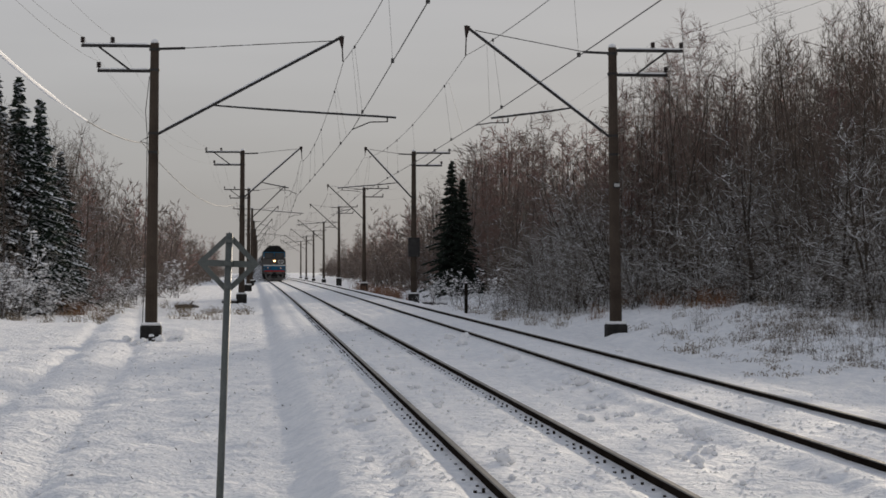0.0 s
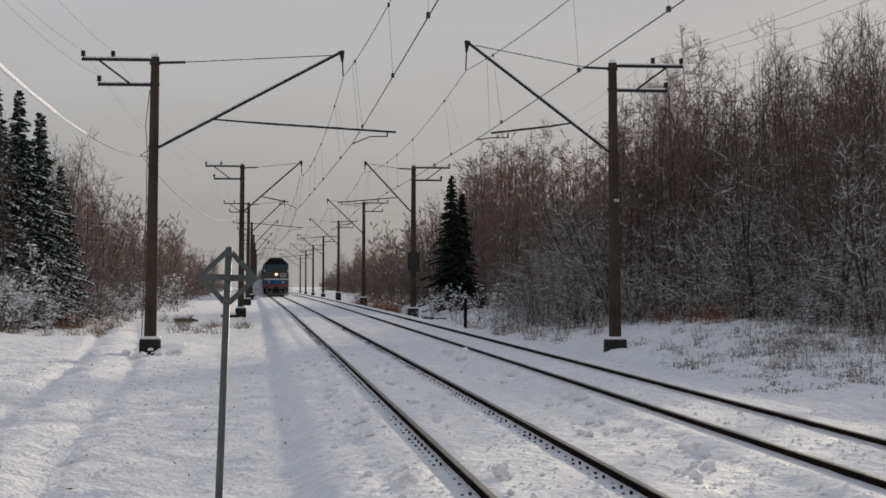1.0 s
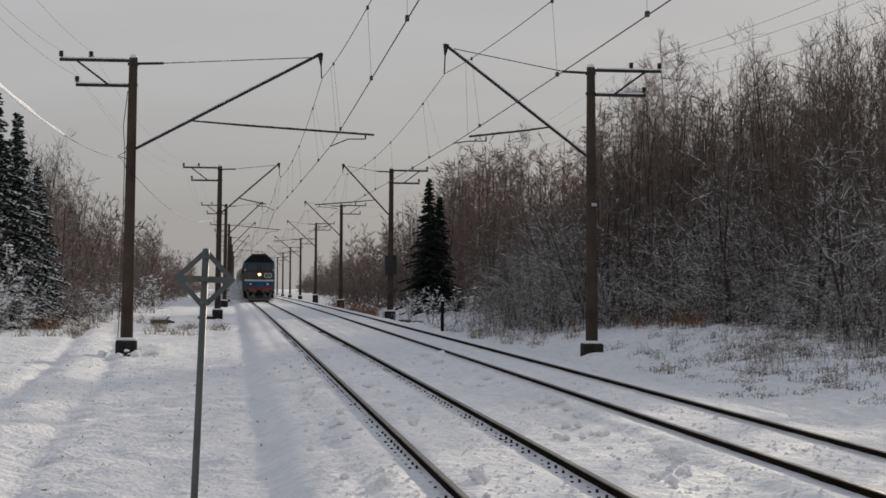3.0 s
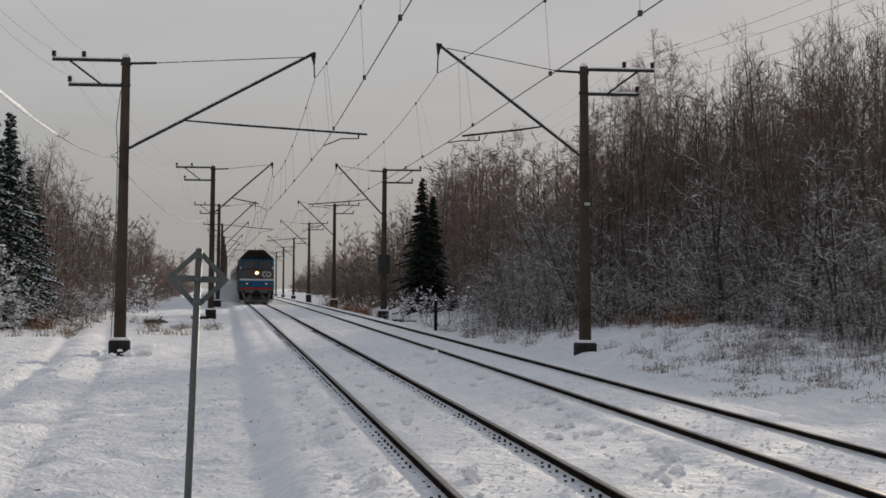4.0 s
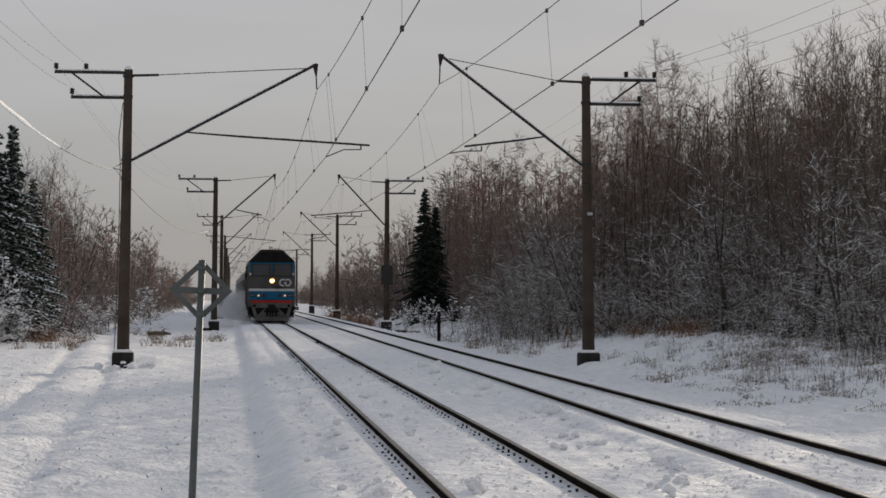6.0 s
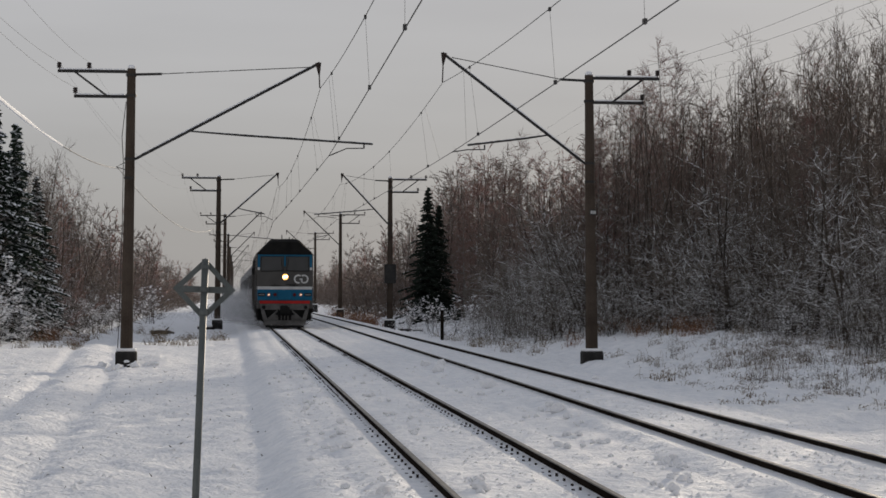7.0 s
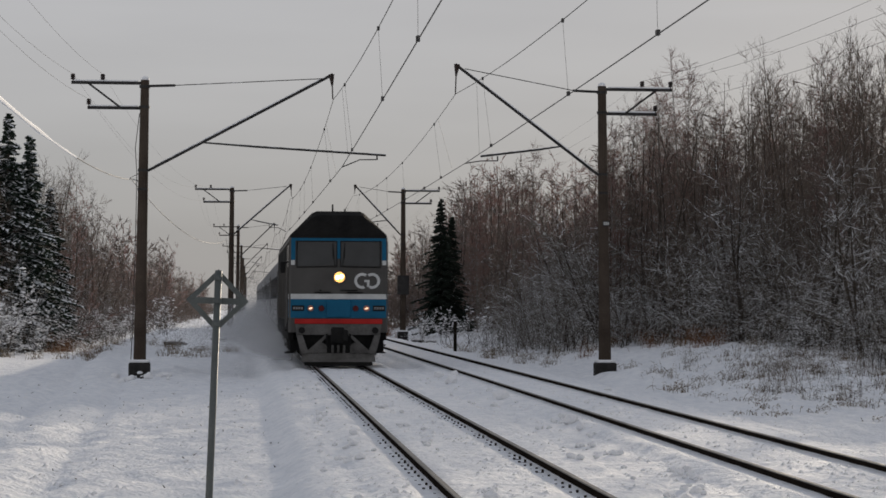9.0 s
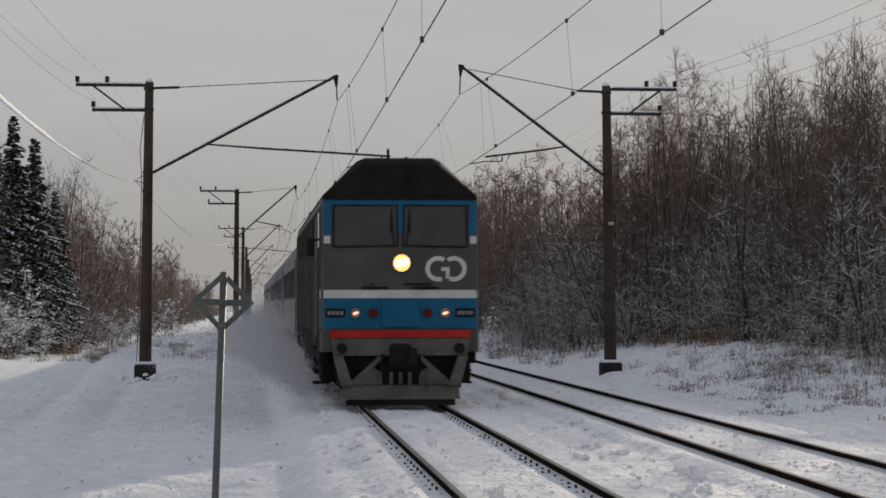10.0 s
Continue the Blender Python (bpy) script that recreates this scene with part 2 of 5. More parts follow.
def land(x, y):
    """Height of the snow."""
    u = x - bend(y)
    z = dip(y) - 0.22 + 0.22 * ease(0.1, 0.95, u)
    z += 0.035 * math.exp(-((u - 1.15) / 0.25) ** 2)
    for c in (L_TRACK, R_TRACK):
        d = abs(u - c)
        if d < 1.7:
            z += 0.045 * ease(1.7, 1.4, d) + 0.045 * ease(0.60, 0.40, d) + 0.04 * ease(1.02, 1.2, d) * ease(1.7, 1.3, d)
            z += 0.02 * (fbm(x, y, 2.2) + fbm(x, y, 6.0, 2)) * (0.1 + 0.9 * ease(0.66, 0.40, d))
            if c == R_TRACK:
                z += 0.02 * ease(1.7, 1.4, d)
            for r in (c - GAUGE, c + GAUGE):
                z += 0.05 * ease(0.02, 0.05, u - r) * ease(0.40, 0.28, u - r)
    z += 0.07 * math.exp(-((u - 5.02) / 0.7) ** 2)
    z -= 0.30 * ease(8.9, 10.6, u)
    z += 0.95 * ease(11.2, 17.5, u) * ease(38, 66, y) * (1 - 0.4 * ease(95, 115, y))
    z += 0.10 * fbm(x + 40, y, 0.35) * (ease(9.5, 11.5, u) + ease(-2.0, -4.5, u))
    # wheel ruts of the field lane
    lane = -4.6 - 0.055 * (y - 64) - 0.9 * ease(64, 20, y)
    for o in (-0.8, 0.8):
        z -= 0.10 * math.exp(-((x - lane - o) / 0.22) ** 2) * ease(-1.5, -3.0, x + 0.03 * (y - 64)) * ease(130, 95, y)
    z += 0.06 * math.exp(-((x - lane) / 0.35) ** 2) * ease(-1.5, -3.0, x)
    # drifts at the foot of the nearest masts
    z += 0.42 * math.exp(-(((x - 11.9) / 1.0) ** 2 + ((y - 62.3) / 3.0) ** 2)) + 0.12 * math.exp(-(((x - 13.5) / 1.2) ** 2 + ((y - 66) / 4.0) ** 2))
    z += 0.26 * math.exp(-(((x + 2.5) / 0.9) ** 2 + ((y - 67.5) / 3.0) ** 2))
    z -= 0.07 * math.exp(-((u - 0.45) / 0.25) ** 2)
    # hummocks over the grass of the east bank
    if u > 11:
        z += 0.20 * max(0, fbm(x + 9, y, 1.0, 2)) * ease(11.2, 13.0, u) * ease(40, 46, y) * ease(82, 70, y)
    # trodden, lumpy snow
    rough = (0.030 if abs(u - 5.02) > 3.6 or 4.15 < u < 5.9 else 0.004) + 0.022 * ease(0.4, -0.6, u) + 0.035 * ease(8.6, 10.5, u)
    if u < 1.9 or 4.2 < u < 5.8 or u > 8.4:
        z += 0.022 * fbm(x, y * 0.6, 0.8)
    z += rough * (fbm(x, y, 1.6) + 0.9 * fbm(x, y * 0.8, 5.0, 2))
    return z


def grid(name, xs, ys, mat, label):
    vs = [(x, y, land(x, y)) for y in ys for x in xs]
    n = len(xs)
    fs = [(j * n + i, j * n + i + 1, (j + 1) * n + i + 1, (j + 1) * n + i) for j in range(len(ys) - 1) for i in range(n - 1)]
    return tagged(new(name, Geo().add(vs, fs).mesh(name, mat, True)), label, "snow", kind="structure")


def span(a, b, step):
    n = max(1, round((b - a) / step))
    return [a + (b - a) * i / n for i in range(n + 1)]


xs = [-1500, -700, -300, -140, -70, -45, -30] + span(-22, -7, 0.5)[:-1] + span(-7, 0, 0.16)[:-1] + span(0, 10, 0.10)[:-1] + span(10, 22, 0.22)
xs += [26, 32, 45, 70, 140, 300, 700, 1500]
ys = [-900, -300, -100, -30, 0, 8, 12] + span(15, 40, 0.16)[:-1] + span(40, 80, 0.3)[:-1] + span(80, 160, 1.0)[:-1] + span(160, 400, 6)[:-1]
ys += [400, 450, 520, 620, 800, 1100, 1500, 2200]
grid("ground", xs, ys, SNOW, "white trodden snow over the fields and the track bed")


# ---------------------------------------------------------------- tracks
def rail(parent, off):
    """A rail: foot, web and head, swept along the line."""
    prof = [(-0.075, 0.0), (0.075, 0.0), (0.075, 0.012), (0.012, 0.03), (0.012, 0.125), (0.036, 0.135), (0.036, 0.15), (-0.036, 0.15), (-0.036, 0.135), (-0.012, 0.125), (-0.012, 0.03), (-0.075, 0.012)]
    ys = [-40] + span(0, 400, 10) + [520]
    g = Geo().rings([[(off + bend(y) + a, y, dip(y) + b) for a, b in prof] for y in ys])
    r = part("rail", g, RAIL, parent, "dark rusty steel rail")
    top = [(-0.034, 0.150), (0.034, 0.150), (0.028, 0.161), (-0.028, 0.161)]
    part("rail_head", Geo().rings([[(off + bend(y) + a, y, dip(y) + b) for a, b in top] for y in ys]), RAILHEAD, r, "worn bright running surface")
    return r


def fastening_mesh():
    g = Geo()
    for s in (-1, 1):
        g.box(s * 0.092 - 0.02, s * 0.092 + 0.02, -0.03, 0.03, 0.0, 0.05)
        g.tube([(s * 0.092, 0, 0.05), (s * 0.092, 0, 0.105)], 0.017, 6)
        g.tube([(s * 0.170, 0, 0.0), (s * 0.170, 0, 0.086)], 0.019, 6)
        g.box(s * 0.135 - 0.03, s * 0.135 + 0.03, -0.008, 0.012, 0.045, 0.066)
    return g.mesh("fastening", IRON)


FASTENING = fastening_mesh()
SPACING = 0.53


def track(axis, label):
    t = tagged(thing("railway_track", pose(0, 0, 0), label, "railway track"), kind="structure")
    for s in (-1, 1):
        rail(t, axis + s * GAUGE)
    base = Geo()
    y = 15.0
    k = 0
    while y < 118:
        for s in (-1, 1):
            if y < 86:
                ob = new("fastening", FASTENING)
                ob.parent = t
                ob.matrix_basis = pose(axis + s * GAUGE + bend(y), y, dip(y) + random.uniform(-0.06, -0.015) - (0.045 if axis == R_TRACK else 0), 0, 0, random.uniform(-4, 4))
                k += 1
        base.box(axis - 1.35 + bend(y), axis + 1.35 + bend(y), y - 0.13, y + 0.13, dip(y) - 0.18, dip(y) - 0.025)
        y += SPACING
    tagged(part("sleepers", base, SLEEPER, t, "concrete sleepers buried in snow"), kind="stuff")
    return t


track(L_TRACK, "snowed-in railway track with dark rails and bolted fastenings")
track(R_TRACK, "second railway track with dark rails half buried in snow")


# ---------------------------------------------------------------- masts of the overhead line
def mast(x, y, s, reach, push, lean=0.7, lift=0.0, box=False, plate=False, cable=False, tipz=9.42, wire=6.46, carrier=8.62):
    """A mast with its bracket. s: the side to which the bracket reaches; reach: from the mast's axis to the contact wire; push: a long arm beyond the wire."""
    z0 = dip(y) + lift
    label = "brown tapered concrete mast with a slanted bracket arm" + (" and long arm" if push else "")
    m = thing("catenary_mast", pose(x, y, z0), label, "catenary mast", "masts along the line")
    top = 9.15

    def ax(z):
        return s * math.tan(radians(lean)) * z

    g = Geo().tube([(ax(-0.4), 0, -0.4), (ax(4), 0, 4), (ax(top), 0, top)], [0.205, 0.17, 0.135], 14)
    part("pole", g, MAST, m, smooth=False)
    part("snow_cap", Geo().rings([[(ax(top) + r * math.cos(a), r * math.sin(a), z) for a in (k * math.pi / 5 for k in range(10))] for r, z in ((0.135, top + 0.002), (0.125, top + 0.07), (0.06, top + 0.12))]), LUMP, m, "snow cap", True)
    part("foundation", Geo().box(-0.33, 0.33, -0.33, 0.33, -0.75, 0.24, 0.05), FOOT, m, "dark concrete block capped with snow")
    part("snow_cap", Geo().box(-0.32, 0.32, -0.32, 0.32, 0.242, 0.33, 0.04), LUMP, m, "snow cap")
    for z in (6.3, 8.95, 8.3, 5.7):
        part("clamp", Geo().tube([(ax(z), 0, z - 0.04), (ax(z), 0, z + 0.04)], 0.175, 12), STEEL, m)
    tipx = reach - (0.30 if push else -0.32)
    b0 = (ax(6.3) + s * 0.16, 0, 6.3)
    b1 = (s * tipx, 0, tipz)
    part("bracket_arm", Geo().tube([b0, b1], 0.048, 8), STEEL, m, "slanted steel tube dusted with snow")
    if y < 140:
        up = Vector((0, 0, 0.05))
        part("snow_ridge", Geo().tube([Vector(b0).lerp(Vector(b1), 0.04) + up, Vector(b0).lerp(Vector(b1), 0.5) + up * 1.15, Vector(b0).lerp(Vector(b1), 0.93) + up], [0.02, 0.034, 0.02], 6), LUMP, m, "thin ridge of snow")
    part("hanger", Geo().tube([(b1[0] - s * 0.05, 0, tipz), (b1[0] - s * 0.02, 0, tipz - 0.38)], [0.11, 0.03], 6).tube([(b1[0] - s * 0.02, 0, tipz - 0.36), (b1[0], 0, carrier)], 0.022, 5), PORCELAIN, m, "dark insulator")
    part("stay_rod", Geo().tube([(ax(9) + s * 0.1, 0, 8.97), (ax(9) + s * 0.95, 0, 9.0)], 0.045, 6).tube([(ax(9) + s * 0.9, 0, 9.0), (b1[0] - s * 0.3, 0, tipz - 0.14)], 0.014, 4), STEEL, m)
    f = (7.2 - 6.3) / (tipz - 6.3)
    a0 = (b0[0] + (b1[0] - b0[0]) * f, 0, 7.2)
    end = s * (reach + 1.4) if push else s * (reach - 0.5)
    part("registration_arm", Geo().tube([a0, (a0[0] + (end - a0[0]) * 0.3, 0, 7.08), (end, 0, 6.85)], [0.026, 0.036, 0.036], 8), STEEL, m)
    e2 = end - s * 0.28 if push else end - s * 0.0 - s * 0.55
    d = -1 if push else 1
    part("steady_arm", Geo().tube([(e2, 0, 6.86), (e2, 0, 6.70)], 0.026, 6).tube([(e2, 0, 6.71), (e2 + s * d * 0.55, 0, 6.70), (s * reach, 0, wire)], 0.02, 6), STEEL, m)
    # field side: two cross arms with pin insulators for the feeder wires
    for z, far, pins in ((9.06, 2.3, (2.25, 1.32)), (8.27, 1.78, (1.74,))):
        o = ax(z)
        part("cross_arm", Geo().box(min(o, o - s * far), max(o, o - s * far), -0.05, 0.05, z - 0.05, z + 0.04), STEEL, m, "steel cross arm dusted with snow")
        if y < 140:
            part("snow_ridge", Geo().box(min(o - s * 0.2, o - s * far * 0.97), max(o - s * 0.2, o - s * far * 0.97), -0.045, 0.045, z + 0.042, z + 0.085, 0.015), LUMP, m, "thin ridge of snow")
        for pin in pins:
            g = Geo().tube([(o - s * pin, 0, z), (o - s * pin, 0, z + 0.12)], 0.02, 6)
            for k in range(3):
                g.tube([(o - s * pin, 0, z + 0.10 + k * 0.06), (o - s * pin, 0, z + 0.15 + k * 0.06)], [0.085, 0.055], 10)
            part("insulator", g, PORCELAIN, m, "dark pin insulator", False)
    part("brace", Geo().tube([(ax(9) - s * 1.75, -0.04, 9.02), (ax(8.3) - s * 0.75, -0.04, 8.28)], 0.035, 6), STEEL, m)
    if box:
        part("equipment_box", Geo().box(-0.36, 0.36, -0.34, 0.1, 2.55, 3.75, 0.04), STEEL, m, "dark metal box on the mast")
    if plate:
        pl = part("number_plate", Geo().box(-0.11, 0.11, -0.2, -0.185, 4.62, 4.80), STEEL, m, "small dark plate")
        for k in range(3):
            part("plate_bar", Geo().box(-0.08 + k * 0.06, -0.04 + k * 0.06, -0.206, -0.201, 4.66, 4.76), PLATE, pl)
    if cable:
        part("earth_wire", Geo().tube([(ax(8) - s * 0.15, -0.03, 8.1), (ax(7) - s * 0.26, -0.05, 7.0), (ax(6.2) - s * 0.20, -0.04, 6.2), (ax(4) - s * 0.2, -0.03, 4.0), (ax(1) - s * 0.24, -0.02, 1.2), (-s * 0.3, 0, -0.3)], 0.012, 4), WIRE, m)
        part("cable_hook", Geo().tube([(ax(6) - s * 0.1, 0, 5.95), (ax(6) - s * 0.42, 0, 6.05), (ax(6) - s * 0.12, 0, 6.2)], 0.02, 5), STEEL, m)
    return m


STEP = 62.3
Y1 = 64.8
LEFT, RIGHT = [], []          # x, y and contact wire's x of the masts
LEFT_LIFT, RIGHT_LIFT = (0, 0, 0.12, 0.16, 0.18, 0.15, 0.1, 0.1, 0.1), (0, 0, 0.12, 0.30, 0.45, 0.02, -0.1, -0.1, -0.1)
for i in range(-1, 8):
    y = Y1 + i * STEP
    z = 0.25 if i % 2 == 0 else -0.25
    lx = -3.35 if i <= 0 else -1.0 + 0.0021 * (y - 127)
    rx = 11.50 if i <= 0 else 9.74 + 0.0022 * (y - 127)
    lw = 3.0 if i == 0 else 2.75 + bend(y) * 0.6 + z
    rw = 6.95 if i == 0 else 6.7 + bend(y) * 0.6 + z
    LEFT.append((lx, y, lw))
    RIGHT.append((rx, y, rw))
    mast(lx, y, 1, lw - lx, i % 2 == 0, lean=0.7 if i <= 0 else 0.4, lift=LEFT_LIFT[i + 1], cable=(i == 0))
    mast(rx, y, -1, rx - rw, i % 2 == 1, lean=0.7 if i <= 0 else 0.0, lift=RIGHT_LIFT[i + 1], box=(i == 1), plate=(i == 0), tipz=9.8 if i <= 0 else 9.42, wire=6.62, carrier=8.85)


def sagging(a, b, sag, n=12):
    a, b = Vector(a), Vector(b)
    return [a.lerp(b, k / n) - Vector((0, 0, sag * 4 * (k / n) * (1 - k / n))) for k in range(n + 1)]


def overhead_line(row, label, low, high, sag, axis):
    """A contact wire under its carrier. low, high: their heights at the masts."""
    line = thing("overhead_line", pose(0, 0, 0), label, "overhead wires")
    for (x0, y0, w0), (x1, y1, w1) in zip(row, row[1:]):
        far = y0 > 130
        c0, c1 = Vector((w0, y0, low + dip(y0))), Vector((w1, y1, low + dip(y1)))
        k0, k1 = Vector((axis + bend(y0) * 0.6, y0, high + dip(y0))), Vector((axis + bend(y1) * 0.6, y1, high + dip(y1)))
        wire = part("contact_wire", Geo().tube(sagging(c0, c1, 0.05, 10), 0.016 if far else 0.012, 5), WIRE, line)
        carrier = part("messenger_wire", Geo().tube(sagging(k0, k1, sag, 20), 0.014 if far else 0.010, 5), WIRE, line)
        for j in range(1, 6):
            f = (j + 0.3 * math.sin(j * 2.4 + y0)) / 6
            p = k0.lerp(k1, f) - Vector((0, 0, sag * 4 * f * (1 - f)))
            q = c0.lerp(c1, f) - Vector((0, 0, 0.05 * 4 * f * (1 - f)))
            part("dropper", Geo().tube([p, q], 0.005 if far else 0.0035, 4), WIRE, line)
            part("clip", Geo().box(q.x - 0.03, q.x + 0.03, q.y - 0.07, q.y + 0.07, q.z - 0.02, q.z + 0.07), WIRE, wire)
            part("clip", Geo().box(p.x - 0.025, p.x + 0.025, p.y - 0.06, p.y + 0.06, p.z - 0.05, p.z + 0.03), WIRE, carrier)
        for o in (-1, 1):
            part("stitch_wire", Geo().tube([k0 + Vector((0, o * 6, -0.30)), c0 + Vector((0, o * 4, 0.02))], 0.0035, 4), WIRE, line)


overhead_line(LEFT, "dark contact wire hung on droppers from its carrier", 6.46, 8.62, 0.75, 2.74)
overhead_line(RIGHT, "contact wire and sagging carrier over the second track", 6.62, 8.85, 0.75, 6.66)


def feeder(row, off, z):
    t = thing("feeder_wire", pose(0, 0, 0), "thin grey feeder wire on pin insulators", "wire", "feeder wires")
    for (x0, y0, _), (x1, y1, _) in zip(row, row[1:]):
        part("wire_span", Geo().tube(sagging((x0 + off, y0, z + dip(y0)), (x1 + off, y1, z + dip(y1)), 1.0, 14), 0.0045 if y0 < 60 else 0.003, 4), WIRE, t)


for off, z in ((2.25, 9.33), (1.32, 9.33), (1.74, 8.54)):
    a = math.tan(radians(0.7)) * 9
    feeder(LEFT, a - off, z)
    feeder(RIGHT, -a + off, z)
cable = thing("service_cable", pose(0, 0, 0), "sagging cable caked with white snow", "cable")
for (x0, y0, _), (x1, y1, _) in zip(LEFT[:4], LEFT[1:4]):
    run = sagging((x0 - 0.3, y0, 6.0), (x1 - 0.3, y1, 6.0 + dip(y1)), 0.86, 24)
    span_part = part("cable_span", Geo().tube(run, 0.011, 6), WIRE, cable)
    if y0 < 60:                                   # hoar and wet snow still sit on the nearest stretch
        part("snow_sleeve", Geo().tube(run[2:17], [0.02 + 0.014 * math.sin(k * 1.3) ** 2 + (0.008 if k < 12 else -0.004) for k in range(15)], 7), ICED, span_part, "sleeve of white snow")


# ---------------------------------------------------------------- sign beside the path
def diamond_sign(x, y):
    t = thing("diamond_sign", pose(x, y, 0, 0, 2.06, 0), "grey steel diamond-frame sign seen from behind on a leaning post", "sign")
    part("post", Geo().tube([(0, 0, -0.6), (0, 0, 2.40)], [0.030, 0.027], 12), GALV, t, "leaning galvanised tube", True)
    half, w, c = 0.245, 0.040, 2.165
    rim = part("frame", Geo(), GALV, t, "flat diamond frame")
    for a, b in (((-1, 0), (0, 1)), ((0, 1), (1, 0)), ((1, 0), (0, -1)), ((0, -1), (-1, 0))):
        o = 1 - w * 1.45 / half
        g = Geo()
        pts = [(a[0] * half, a[1] * half), (b[0] * half, b[1] * half), (b[0] * half * o, b[1] * half * o), (a[0] * half * o, a[1] * half * o)]
        g.rings([[(px, yy, c + pz) for px, pz in pts] for yy in (0.032, 0.040)])
        part("frame_bar", g, GALV, rim)
    part("cross_bar", Geo().box(-0.21, 0.21, 0.028, 0.034, c - 0.028, c + 0.022, 0.002), GALV, t)
    part("clip", Geo().tube([(0, 0, c - 0.02), (0, 0, c + 0.015)], 0.036, 12), GALV, t)
    part("clip", Geo().tube([(0, 0, c + 0.16), (0, 0, c + 0.19)], 0.034, 12), GALV, t)
    part("clip", Geo().tube([(0, 0, c - 0.2), (0, 0, c - 0.17)], 0.034, 12), GALV, t)
    return t


diamond_sign(-0.306, 16.0)


def marker_post(x, y, h):
    t = thing("marker_post", pose(x, y, land(x, y)), "short dark wooden post with a snow cap", "post")
    part("post", Geo().box(-0.075, 0.075, -0.075, 0.075, -0.3, h, 0.015), RAIL, t)
    part("snow_cap", Geo().box(-0.08, 0.08, -0.08, 0.08, h + 0.002, h + 0.07, 0.03), LUMP, t, "snow cap")
    return t


marker_post(9.95, 97, 1.5)


# ---------------------------------------------------------------- the train
def arc(g, cx, cz, r, a0, a1, w, y):
    """A flat ring segment, angles in degrees, on the loco's front."""
    n = 18
    inner, outer = r - w / 2, r + w / 2
    turns = [radians(a0 + (a1 - a0) * k / n) for k in range(n + 1)]
    g.rings([[(cx + rr * math.cos(v), yy, cz + rr * math.sin(v)) for rr, yy in ((inner, y), (outer, y), (outer, y + 0.006), (inner, y + 0.006))] for v in turns])


def plate(g, pts, y0, y1):
    """A plate with the given outline in x and z."""
    return g.rings([[(x, y, z) for x, z in pts] for y in (y0, y1)])


def bogie(parent, yc, wheels, r):
    b = part("bogie", Geo().box(-1.25, -1.0, yc - wheels * 1.0, yc + wheels * 1.0, 0.45, 0.95, 0.08).box(1.0, 1.25, yc - wheels * 1.0, yc + wheels * 1.0, 0.45, 0.95, 0.08).box(-1.0, 1.0, yc - 0.3, yc + 0.3, 0.5, 0.85), L_BLACK, parent)
    for k in range(wheels):
        y = yc + (k - (wheels - 1) / 2) * 1.85
        for s in (-1, 1):
            part("wheel", Geo().tube([(s * 0.73, y, r), (s * 0.86, y, r)], r, 24), RAIL, b)
    return b


